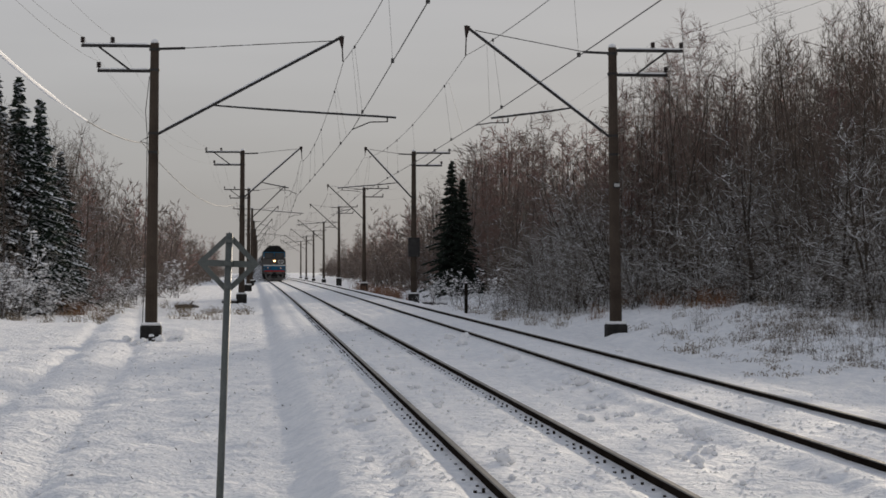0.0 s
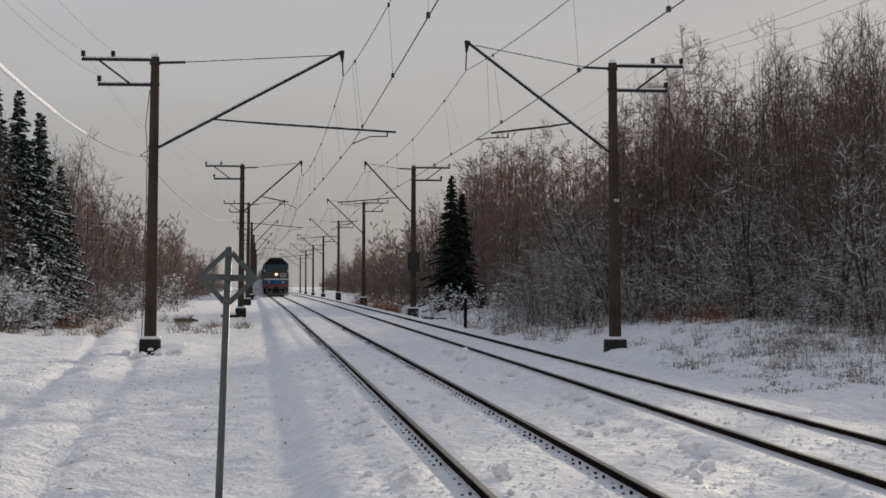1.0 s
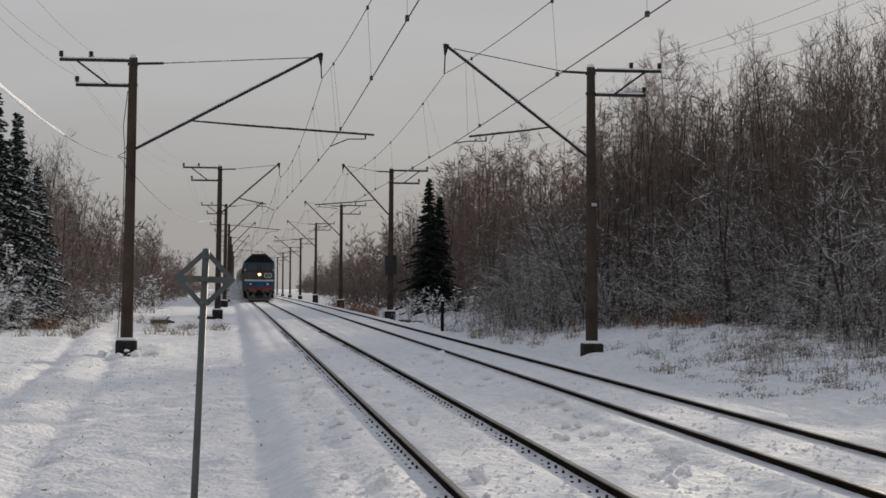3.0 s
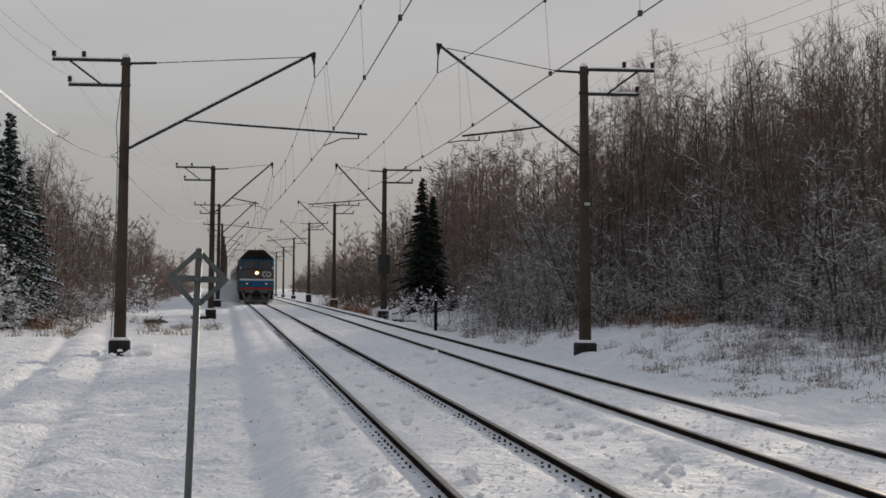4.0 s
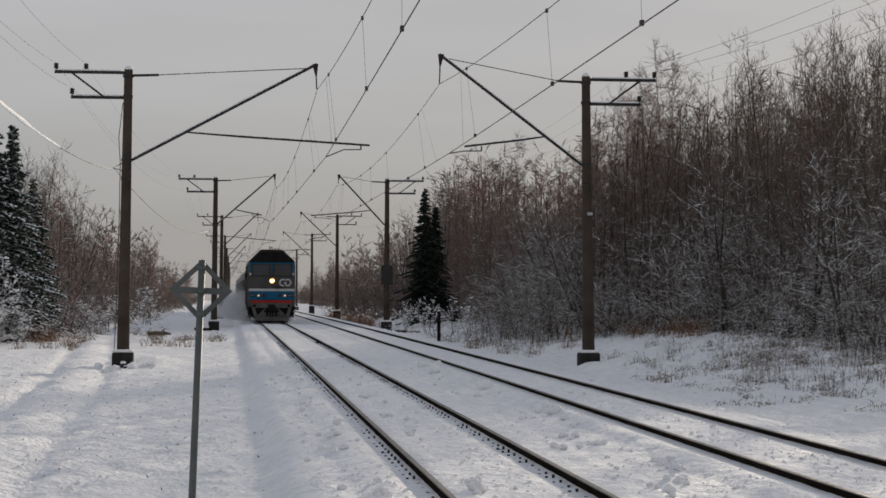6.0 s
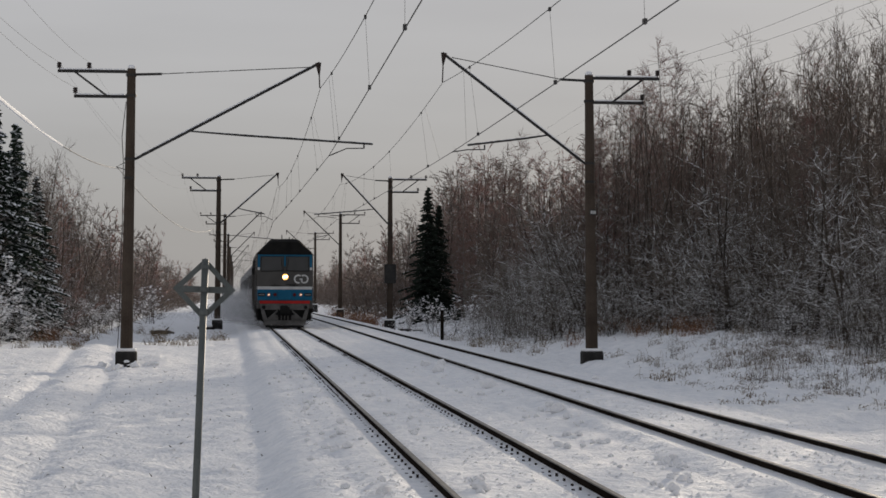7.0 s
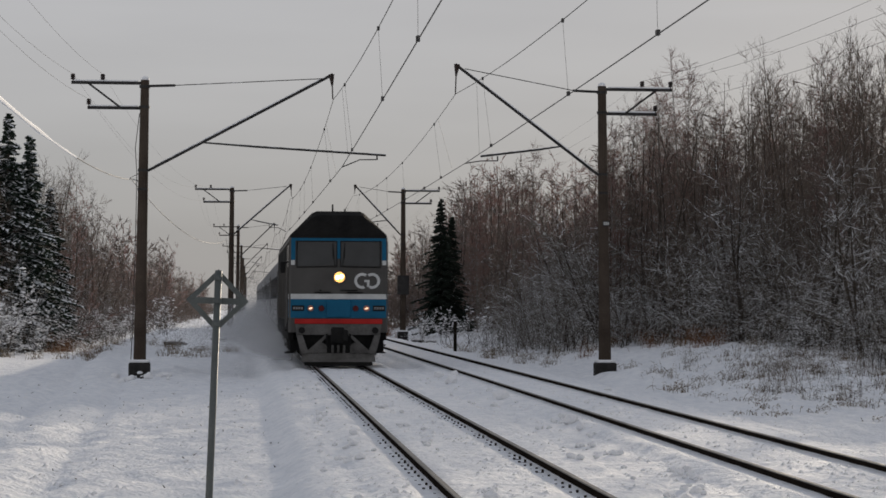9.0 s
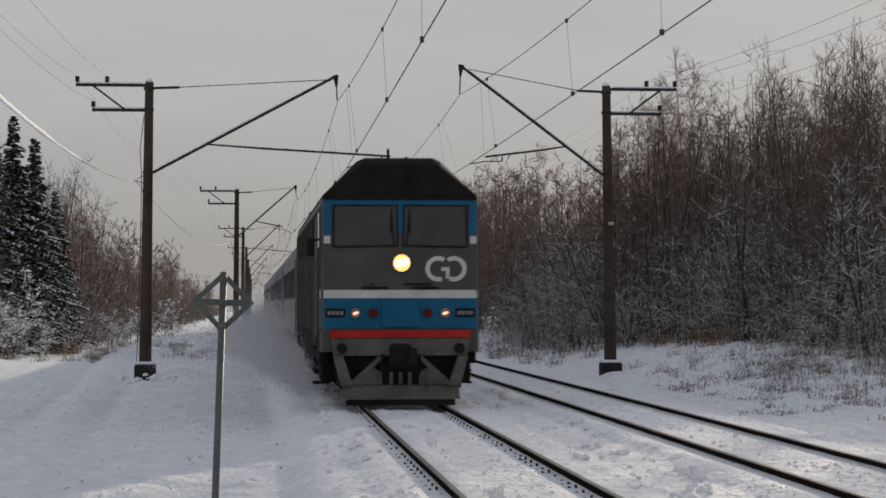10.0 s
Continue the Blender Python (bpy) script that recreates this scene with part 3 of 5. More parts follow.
def locomotive():
    t = thing("locomotive", pose(0, 0, 0), "grey diesel locomotive with blue and red bands and a lit headlamp", "locomotive")
    W, LEN = 1.54, 20.6
    # body: the nose leans back a little above the waist
    def outline(y, k=1.0, z0=1.05):
        w = W * k
        return [(-w, y, z0), (w, y, z0), (w, y, 3.9), (w * 0.985, y, 4.02), (-w * 0.985, y, 4.02), (-w, y, 3.9)]
    part("body", Geo().rings([outline(0.0, 0.965), outline(0.10, 1.0), outline(LEN - 0.1, 1.0), outline(LEN, 0.97)]), L_GREY, t, "dusty dark grey body")
    def roof(y, k, top):
        return [(-1.52 * k, y, 4.022), (1.52 * k, y, 4.022), (1.50 * k, y, 4.1), (0.80 * k, y, 4.022 + (top - 4.022) * 0.93), (0.66 * k, y, top), (-0.66 * k, y, top), (-0.80 * k, y, 4.022 + (top - 4.022) * 0.93), (-1.50 * k, y, 4.1)]
    part("roof", Geo().rings([roof(-0.02, 0.99, 4.70), roof(0.35, 1.0, 4.84), roof(1.4, 1.0, 4.88), roof(LEN - 0.3, 1.0, 4.88), roof(LEN, 0.98, 4.75)]), L_BLACK, t, "sooty black faceted roof")
    part("roof_lip", Geo().box(-1.50, 1.50, -0.06, 0.02, 4.00, 4.05, 0.01), L_BLACK, t)
    for x, y, h in ((-0.13, 1.6, 0.24), (0.30, 2.4, 0.14), (0.52, 3.6, 0.1)):
        part("aerial", Geo().tube([(x, y, 4.87), (x, y, 4.87 + h)], 0.03, 6), L_BLACK, t)
    part("roof_fan_housing", Geo().box(-0.5, 0.5, 5.0, 9.0, 4.86, 4.93, 0.03), L_BLACK, t)
    F = -0.004
    # blue surround of the windscreens
    sur = part("window_surround", plate(plate(plate(plate(Geo(), [(-1.48, 3.30), (-1.35, 3.30), (-1.35, 3.99), (-1.48, 3.99)], F - 0.02, 0.02), [(1.35, 3.30), (1.48, 3.30), (1.48, 3.99), (1.35, 3.99)], F - 0.02, 0.02), [(-1.35, 3.90), (1.35, 3.90), (1.35, 3.99), (-1.35, 3.99)], F - 0.02, 0.02), [(-0.07, 3.35), (0.07, 3.35), (0.04, 3.90), (-0.04, 3.90)], F - 0.02, 0.02), L_BLUE, t, "blue painted frame")
    for s in (-1, 1):
        part("band", Geo().box(*sorted((s * 1.36, s * 1.485)), F - 0.02, 0.02, 3.15, 3.296), L_WHITE, t, "short white band")
        pts = [(s * 0.075, 3.14), (s * 1.27, 3.11), (s * 1.29, 3.18), (s * 1.27, 3.84), (s * 1.24, 3.87), (s * 0.075, 3.87)]
        part("windscreen", plate(Geo(), pts, F - 0.012, 0.02), L_GLASS, sur, "dark reflecting glass")
        for a, b in (((0.05, 3.89), (1.31, 3.89)), ((0.05, 3.10), (1.31, 3.08)), ((1.295, 3.09), (1.295, 3.89)), ((0.06, 3.1), (0.06, 3.89))):
            part("window_seal", Geo().tube([(s * a[0], F - 0.016, a[1]), (s * b[0], F - 0.016, b[1])], 0.016, 6), L_BLACK, sur)
        part("wiper", Geo().tube([(s * 0.12, F - 0.05, 3.12), (s * 0.18, F - 0.05, 3.75)], 0.012, 5).tube([(s * 0.18, F - 0.04, 3.35), (s * 0.18, F - 0.04, 3.82)], 0.014, 5), L_BLACK, sur)
        part("handrail", Geo().tube([(s * 0.30 - 0.24, F - 0.06, 2.36), (s * 0.35 + 0.24 * s, F - 0.06, 2.36)], 0.02, 6).box(s * 0.5 - 0.25, s * 0.5 + 0.25, F - 0.05, 0.0, 2.27, 2.31), L_BLACK, t)
        if s < 0:
            part("mirror", Geo().tube([(s * 1.5, 0.35, 3.25), (s * 1.78, 0.3, 3.2)], 0.02, 5).box(*sorted((s * 1.66, s * 1.80)), 0.2, 0.28, 2.9, 3.25, 0.02), L_BLACK, t, "black mirror")
        # lamps and plates in the blue band
        lamp = part("marker_lamp", Geo().tube([(s * 0.87, F - 0.08, 1.80), (s * 0.87, 0.03, 1.80)], [0.085, 0.105], 18), MARKER, t, "round lamp ring")
        part("bulb", Geo().rings([[(s * 0.87 + a * 0.055 * math.cos(v) , y, 1.80 + 0.028 * math.sin(v) + 0.014 * math.cos(v)) for v in (k * math.pi / 6 for k in range(12)) for a in (1,)] for y in (F - 0.081, F - 0.09)]), LAMP_SMALL, lamp, "glowing pale lamp")
        part("tail_lamp", Geo().tube([(s * 0.53, F - 0.07, 1.80), (s * 0.53, 0.03, 1.80)], [0.085, 0.105], 18), RED_LENS, t, "dark red lens")
        pl = part("plate", Geo().box(s * 1.26 - 0.19, s * 1.26 + 0.19, F - 0.04, 0.03, 1.72, 1.89, 0.01), L_BLACK, t, "black plate")
        for k in range(4):
            part("plate_bar", Geo().box(s * 1.26 - 0.15 + k * 0.08, s * 1.26 - 0.09 + k * 0.08, F - 0.047, F - 0.042, 1.77, 1.84), C_GREY, pl)
    head = part("headlamp", Geo().tube([(0.02, F - 0.10, 2.77), (0.02, 0.03, 2.77)], [0.175, 0.20], 28), L_PILOT, t, "round headlamp ring")
    part("lens", Geo().tube([(0.02, F - 0.104, 2.77), (0.02, F - 0.120, 2.77)], [0.165, 0.145], 28), LAMP, head, "bright warm lens")
    for s in (-1, 1):
        part("bulb", Geo().disc((0.02 + s * 0.06, F - 0.122, 2.775 + 0.01 * s), (0, -1, 0), 0.068, 0.012), LAMP_CORE, head, "white-hot bulb")
    part("white_stripe", Geo().box(-1.49, 1.49, F - 0.012, 0.02, 2.09, 2.25), L_WHITE, t, "white band")
    part("blue_panel", Geo().box(-1.49, 1.49, F - 0.012, 0.02, 1.50, 2.086), L_BLUE, t, "blue band")
    part("blue_panel", Geo().box(-0.38, 0.38, F - 0.05, 0.0, 1.52, 2.06, 0.02), L_BLUE, t, "raised blue hatch")
    for s in (-1, 1):
        part("side_panel", Geo().box(*sorted((s * 1.53, s * 1.547)), 0.13, LEN - 0.13, 1.42, 3.88), L_SIDE, t, "dark grey-brown side")
        part("side_stripe", Geo().box(*sorted((s * 1.538, s * 1.55)), 0.12, 0.45, 2.09, 2.25), L_WHITE, t, "white band")
        part("side_stripe", Geo().box(*sorted((s * 1.538, s * 1.55)), 0.12, 0.45, 1.50, 2.086), L_BLUE, t, "blue band")
        part("cab_window", Geo().box(*sorted((s * 1.535, s * 1.552)), 0.7, 1.6, 3.1, 3.8, 0.004), L_GLASS, t, "dark cab window")
        part("cab_door", Geo().box(*sorted((s * 1.535, s * 1.56)), 2.2, 2.9, 1.3, 3.75, 0.005), L_GREY, t, "grey cab door")
        for k in range(5):
            part("side_grille", Geo().box(*sorted((s * 1.535, s * 1.56)), 4.2 + k * 2.9, 6.3 + k * 2.9, 3.2, 3.8, 0.005), L_BLACK, t, "dark louvred grille")
        part("side_skirt", Geo().box(*sorted((s * 1.36, s * 1.553)), 0.7, LEN - 0.6, 0.80, 1.42, 0.03), L_BLACK, t)
        for y in (1.2, 5.4, 8.5, 12.4):
            part("under_box", Geo().box(*sorted((s * 1.2, s * 1.50)), y, y + 1.3, 0.42, 0.84, 0.04), L_BLACK, t)
        for k in range(4):
            part("step", Geo().box(*sorted((s * 1.30, s * 1.62)), 2.1, 2.9, 0.35 + k * 0.24, 0.39 + k * 0.24), L_BLACK, t)
        part("grab_rail", Geo().tube([(s * 1.60, 2.1, 1.2), (s * 1.60, 2.1, 2.9)], 0.02, 5), L_PILOT, t)
    mark = part("emblem", Geo(), L_WHITE, t, "white emblem of two linked rings")
    for c, a0, a1 in ((0.735, 55, 290), (1.045, -115, 125)):
        g = Geo()
        arc(g, c, 2.66, 0.205, a0, a1, 0.085, F - 0.012)
        part("ring", g, L_WHITE, mark)
    part("ring_bar", Geo().box(0.80, 0.96, F - 0.012, F - 0.004, 2.62, 2.69).box(0.885, 0.96, F - 0.0115, F - 0.0045, 2.47, 2.62), L_WHITE, mark)
    part("red_stripe", Geo().box(-1.36, 1.36, -0.10, 0.1, 1.32, 1.47, 0.01), L_RED, t, "red buffer beam")
    # pilot with its slots
    part("pilot", plate(Geo(), [(-1.34, 1.31), (1.34, 1.31), (1.30, 0.98), (-1.30, 0.98)], -0.08, 0.05), L_PILOT, t, "dusty grey pilot beam")
    part("pilot_web", plate(Geo(), [(-0.42, 0.97), (0.42, 0.97), (0.36, 0.42), (-0.36, 0.42)], -0.03, 0.1), L_BLACK, t)
    for s in (-1, 1):
        part("pilot_leg", plate(Geo(), [(s * 1.12, 0.975), (s * 1.31, 0.975), (s * 1.16, 0.40), (s * 0.92, 0.40)], -0.12, 0.0), L_PILOT, t)
        part("pilot_gusset", plate(Geo(), [(s * 0.36, 0.66), (s * 0.52, 0.74), (s * 0.94, 0.42), (s * 0.36, 0.42)], -0.09, 0.0), L_PILOT, t)
        part("pilot_rib", plate(Geo(), [(s * 0.30, 0.97), (s * 0.42, 0.97), (s * 1.0, 0.45), (s * 0.86, 0.42)], -0.10, -0.02), L_PILOT, t)
        part("buffer_hose", Geo().tube([(s * 0.36, -0.1, 1.0), (s * 0.38, -0.28, 0.7), (s * 0.28, -0.3, 0.5)], 0.03, 6), L_BLACK, t)
        part("hose_cock", Geo().disc((s * 1.14, -0.2, 1.12), (0, 1, 0), 0.10, 0.12, 12), L_BLACK, t)
    part("backing", Geo().box(-1.2, 1.2, 0.1, 0.6, 0.35, 1.06), L_BLACK, t)
    part("snowplough", Geo().rings([[(-1.14, y, z), (1.14, y, z), (1.14, y + 0.03, z), (-1.14, y + 0.03, z)] for y, z in ((-0.22, 0.14), (-0.10, 0.28), (-0.06, 0.41))]), L_PILOT, t, "grey snowplough blade")
    part("plough_edge", Geo().box(-1.05, 1.05, -0.2, 0.15, 0.02, 0.13), L_BLACK, t)
    for x in (-0.22, -0.04, 0.14, -0.55, 0.5):
        part("pilot_bracket", Geo().box(x, x + 0.07, -0.13, -0.03, 0.42, 0.66), L_PILOT, t)
    c = part("coupler", Geo().box(-0.17, 0.17, -0.55, 0.1, 0.78, 1.16, 0.05).box(-0.26, 0.16, -0.75, -0.5, 0.74, 1.22, 0.06), L_BLACK, t, "dark automatic coupler")
    part("coupler_jaw", Geo().box(0.10, 0.26, -0.86, -0.6, 0.8, 1.14, 0.04), L_BLACK, c)
    bogie(t, 4.0, 3, 0.6)
    bogie(t, LEN - 4.0, 3, 0.6)
    part("fuel_tank", Geo().box(-1.2, 1.2, 8.0, 12.6, 0.45, 1.05, 0.1), L_BLACK, t)
    return t


def coach():
    t = thing("passenger_coach", pose(0, 0, 0), "light grey passenger coach with a dark window band", "passenger coach", "coaches of the train")
    LEN, W = 24.0, 1.53
    part("body", Geo().rings([[(-W, y, 1.05), (W, y, 1.05), (W, y, 3.55), (W * 0.97, y, 3.72), (-W * 0.97, y, 3.72), (-W, y, 3.55)] for y in (0, LEN)]), C_GREY, t)
    part("roof", Geo().rings([[(-W * 0.968, y, 3.724), (W * 0.968, y, 3.724), (1.2, y, 4.05), (0.7, y, 4.25), (-0.7, y, 4.25), (-1.2, y, 4.05)] for y in (0, LEN)]), L_PILOT, t, "dull grey curved roof")
    for s in (-1, 1):
        part("window_band", Geo().box(*sorted((s * 1.528, s * 1.538)), 1.6, LEN - 1.6, 2.15, 3.1), C_BAND, t, "dark band")
        for k in range(9):
            part("window", Geo().box(*sorted((s * 1.532, s * 1.546)), 2.3 + k * 2.2, 3.6 + k * 2.2, 2.25, 3.0, 0.003), C_PANE, t, "window coloured dark for the woods it mirrors")
        for y in (0.3, LEN - 1.2):
            part("door", Geo().box(*sorted((s * 1.532, s * 1.55)), y, y + 0.9, 1.1, 3.3, 0.003), L_GREY, t, "dark grey door")
    part("underframe", Geo().box(-1.2, 1.2, 1.0, LEN - 1.0, 0.75, 1.06, 0.05), L_BLACK, t)
    part("gangway", Geo().box(-0.75, 0.75, -0.35, 0.0, 1.2, 3.4, 0.06), L_BLACK, t)
    bogie(t, 3.2, 2, 0.475)
    bogie(t, LEN - 3.2, 2, 0.475)
    return t


loco = locomotive()
coaches = [coach()]
for k in range(4):
    coaches.append(copy_thing(coaches[0], pose(0, 0, 0)))
SPEED, STOP = 24.0, 39.4


def train_pose(t, back):
    y = STOP + SPEED * (10 - t) + back
    a = math.degrees(math.atan2(bend(y + 8) - bend(y - 8), 16))
    return pose(L_TRACK + bend(y) - 0.09, y, 0.16 + dip(y), 0, 0, -a)


# powder thrown up by the train
def snow_cloud():
    rng = random.Random(11)
    g = Geo()
    n = 0
    while n < 190000:
        y = rng.random() ** 1.15 * 85 + 5.0
        grow = min(1, 0.12 + (y - 5) / 24)
        side = -1 if rng.random() < 0.75 else 1
        x = side * (1.30 + abs(rng.gauss(0, 0.95)) * grow * (1.6 if side < 0 else 0.7))
        z = abs(rng.gauss(0, 1.15)) * grow * max(0.25, 1 - 0.14 * (abs(x) - 1.3))
        if n % 3 == 0:
            x, z = -1.3 - abs(rng.gauss(0, 2.3)) * grow, abs(rng.gauss(0, 0.32))
        if noise.noise(Vector((x * 0.7, y * 0.3, z * 0.8))) < -0.25 + 0.35 * rng.random():
            continue
        r = rng.uniform(0.016, 0.030) * (1 + y / 60)
        a = Vector((rng.gauss(0, 1), rng.gauss(0, 1), rng.gauss(0, 1))).normalized() * r
        b = a.orthogonal().normalized() * r
        p = Vector((x, y, z + 0.02))
        g.add([p + a, p + b - a * 0.5, p - b - a * 0.5], [(0, 1, 2)])
        n += 1
    return tagged(new("snow_cloud", g.mesh("snow_cloud", POWDER)), "drifting white powder snow whirled up beside the train", "snow", kind="stuff")


POWDER = bpy.data.materials.new("powder_snow")
POWDER.use_nodes = True
pn = POWDER.node_tree.nodes["Principled BSDF"]
pn.inputs["Base Color"].default_value = (0.85, 0.86, 0.88, 1)
pn.inputs["Roughness"].default_value = 0.9
pn.inputs["Alpha"].default_value = 0.17
cloud = snow_cloud()


# ---------------------------------------------------------------- trees
def spike(g, a, b, r):
    """A thin tapered twig with three sides, ending in a point."""
    d = (b - a).normalized()
    u = d.orthogonal().normalized() * r
    w = d.cross(u).normalized() * r
    k = len(g.v)
    g.v += [tuple(a + u), tuple(a - u * 0.5 + w * 0.87), tuple(a - u * 0.5 - w * 0.87), tuple(b)]
    g.f += [(k, k + 1, k + 3), (k + 1, k + 2, k + 3), (k + 2, k, k + 3)]


def limb(g, pts, r0, r1, n=4):
    r = [r0 + (r1 - r0) * i / (len(pts) - 1) for i in range(len(pts))]
    if n > 3:
        g.tube(pts, r, n, False)
        return
    for i in range(len(pts) - 1):
        spike(g, pts[i], pts[i + 1] + (pts[i + 1] - pts[i]) * 0.35, r[i])


def crooked(rng, a, way, length, n, wander, lift):
    pts, d = [a], way.normalized()
    for i in range(n):
        d = (d + Vector((rng.gauss(0, wander), rng.gauss(0, wander), rng.gauss(0, wander) + lift))).normalized()
        pts.append(pts[-1] + d * (length / n))
    return pts


def twig(g, a, b, r):
    """The finest twigs: a ridge of two faces running to a point."""
    d = (b - a).normalized()
    u = d.orthogonal().normalized() * r
    w = d.cross(u).normalized() * r * 0.8
    k = len(g.v)
    g.v += [tuple(a + u), tuple(a + w), tuple(a - u), tuple(b)]
    g.f += [(k, k + 1, k + 3), (k + 1, k + 2, k + 3)]


def blob(g, rng, c, r):
    """A flat pad of snow with an uneven rim."""
    k, n = len(g.v), 6
    off = rng.random() * 6
    for i in range(n):
        v = off + 2 * math.pi * i / n
        q = r * rng.uniform(0.6, 1.3)
        g.v.append((c.x + q * math.cos(v), c.y + q * math.sin(v), c.z - 0.15 * r * rng.random()))
    g.v += [(c.x, c.y, c.z + 0.55 * r), (c.x, c.y, c.z - 0.25 * r)]
    g.f += [(k + i, k + (i + 1) % n, k + n) for i in range(n)] + [(k + (i + 1) % n, k + i, k + n + 1) for i in range(n)]


def bare_tree(seed, h, spread, bark, twigs_of, limbs=26, subs=6, twigs=6, low=0.2, droop=0.0, stems=1, fine=0.009, rise=0.10, long=0.4, label="", name="bare_tree", snow=0.0, pads=0.0, thick=1.0, flat=0.0):
    """A leafless tree: trunk and limbs, and a crown of branches and twigs. rise: how the branches turn up; long: length of the twigs;
    snow: share of the branches that carry a ridge of snow; pads: share that carry clumps of it; flat: how level the limbs leave the trunk."""
    rng = random.Random(seed)
    shrub = name in ("snowy_shrub", "low_brush")
    t = thing(name, pose(0, 0, -200), label, "shrub" if shrub else "tree", "shrubs along the line" if shrub else "trees along the line")
    wood, crown, white = Geo(), Geo(), Geo()
    for s in range(stems):
        tilt = 0.015 if name == "birch" else 0.05 + 0.20 * (stems > 1)
        lean = Vector((rng.gauss(0, tilt), rng.gauss(0, tilt), 1))
        hh = h * (1 if s == 0 else rng.uniform(0.55, 0.95))
        start = Vector((rng.gauss(0, 0.3), rng.gauss(0, 0.3), -0.3)) if stems > 1 else Vector((0, 0, -0.3))
        trunk = crooked(rng, start, lean, hh + 0.3, 8, 0.02 if name == "birch" else 0.05, 0.05)
        limb(wood, trunk, (0.0065 * hh + 0.010) * thick, 0.006, 5)
        for i in range(limbs // stems):
            f = low + (0.99 - low) * (i + rng.random()) / (limbs // stems)
            k = min(7, int(f * 8))
            a = trunk[k].lerp(trunk[k + 1], f * 8 - k)
            ang = rng.uniform(0, 2 * math.pi)
            up = (rng.uniform(0.1, 0.9) + 0.8 * f) * (1 - flat)
            ln = spread * (1.15 - 0.80 * f ** 1.3) * rng.uniform(0.55, 1.15)
            b = crooked(rng, a, Vector((math.cos(ang), math.sin(ang), up)), ln, 4, 0.15, rise - droop)
            limb(wood, b, (0.017 * (1.15 - f) + 0.006) * thick, 0.004, 3)
            if rng.random() < snow:
                lift = Vector((0, 0, 0.016 * thick))
                for m in range(1, 3):
                    spike(white, b[m] + lift, b[m].lerp(b[m + 1], 0.6) + lift, 0.012)
            for j in range(max(1, round(subs * 1.35 * ln / spread))):
                q = rng.uniform(0.12, 1.0) * 4
                m = min(3, int(q))
                c = b[m].lerp(b[m + 1], q - m)
                dr = (b[m + 1] - b[m]).normalized() + Vector((rng.gauss(0, 0.65), rng.gauss(0, 0.65), rng.gauss(rise * 2, 0.45) - droop * 3))
                sl = (0.12 * spread + 0.3 * ln) * rng.uniform(0.5, 1.3)
                e = crooked(rng, c, dr, sl, 2, 0.25, rise - droop * 2)
                spike(crown, e[0], e[1] + (e[1] - e[0]) * 0.15, fine * 1.2)
                spike(crown, e[1], e[2], fine)
                if rng.random() < snow * 0.6:
                    spike(white, e[0].lerp(e[1], 0.5) + Vector((0, 0, 0.010)), e[1].lerp(e[2], 0.2) + Vector((0, 0, 0.010)), 0.010)
                if rng.random() < pads:
                    blob(white, rng, e[1], rng.uniform(0.07, 0.17))
                    blob(white, rng, e[2], rng.uniform(0.05, 0.12))
                for w in range(max(2, round(twigs * 2.4 * sl / spread))):
                    v = rng.random() * 2
                    m2 = min(1, int(v))
                    p = e[m2].lerp(e[m2 + 1], v - m2)
                    dd = (e[m2 + 1] - e[m2]).normalized() + Vector((rng.gauss(0, 0.6), rng.gauss(0, 0.6), rng.gauss(rise * 2, 0.45) - droop * 5))
                    twig(crown, p, p + dd.normalized() * rng.uniform(0.35, 1.0) * long, fine * 0.85)
    part("trunk", wood, bark, t)
    part("crown", crown, twigs_of, t)
    if white.f:
        tagged(part("branch_snow", white, LUMP, t, "white snow lying along the branches"), kind="stuff")
    return t


def spruce(seed, h, spread, needles, label):
    rng = random.Random(seed)
    t = thing("spruce", pose(0, 0, -200), label, "tree", "spruces")
    part("trunk", Geo().tube([(0, 0, -0.3), (0, 0, h * 0.5), (0, 0, h)], [0.16, 0.1, 0.012], 7), BARK, t)
    g = Geo()
    whorls = int(h * 4.6)
    for i in range(whorls):
        f = (i + rng.random() * 0.6) / whorls
        z0 = 0.5 + (h - 0.5) * f
        ln0 = spread * (1 - f) ** 1.0 * (0.82 + 0.36 * ((i * 7) % 5) / 4) + 0.08
        count = 9 if f < 0.8 else 6
        off = rng.random() * 6
        for k in range(count):
            ang = off + 2 * math.pi * k / count + rng.gauss(0, 0.2)
            ln = ln0 * rng.uniform(0.5, 1.2)
            z = z0 + rng.gauss(0, 0.10)
            out = Vector((math.cos(ang), math.sin(ang), 0))
            side = Vector((-out.y, out.x, 0))
            n = max(3, int(ln * 4.5))
            for j in range(n):
                u = (j + 0.5) / n
                p = Vector((0, 0, z)) + out * ln * u + Vector((0, 0, 0.14 * ln * u - 0.42 * ln * u * u + 0.10 * ln * u ** 4))
                w = 0.30 * (1.15 - u) * min(1.3, ln) + 0.13
                for sd in (-1, 1):
                    tip = p + out * w * rng.uniform(0.6, 1.2) + side * sd * w * rng.uniform(0.6, 1.2) + Vector((0, 0, rng.uniform(-0.16, 0.0) - 0.10 * w))
                    q = len(g.v)
                    th = rng.uniform(0.08, 0.18)
                    g.v += [tuple(p + out * 0.10), tuple(p - out * 0.14 + Vector((0, 0, 0.02))), tuple(p - Vector((0, 0, th))), tuple(tip)]
                    g.f += [(q, q + 1, q + 3), (q + 1, q + 2, q + 3), (q + 2, q, q + 3)]
    part("crown", g, needles, t)
    return t


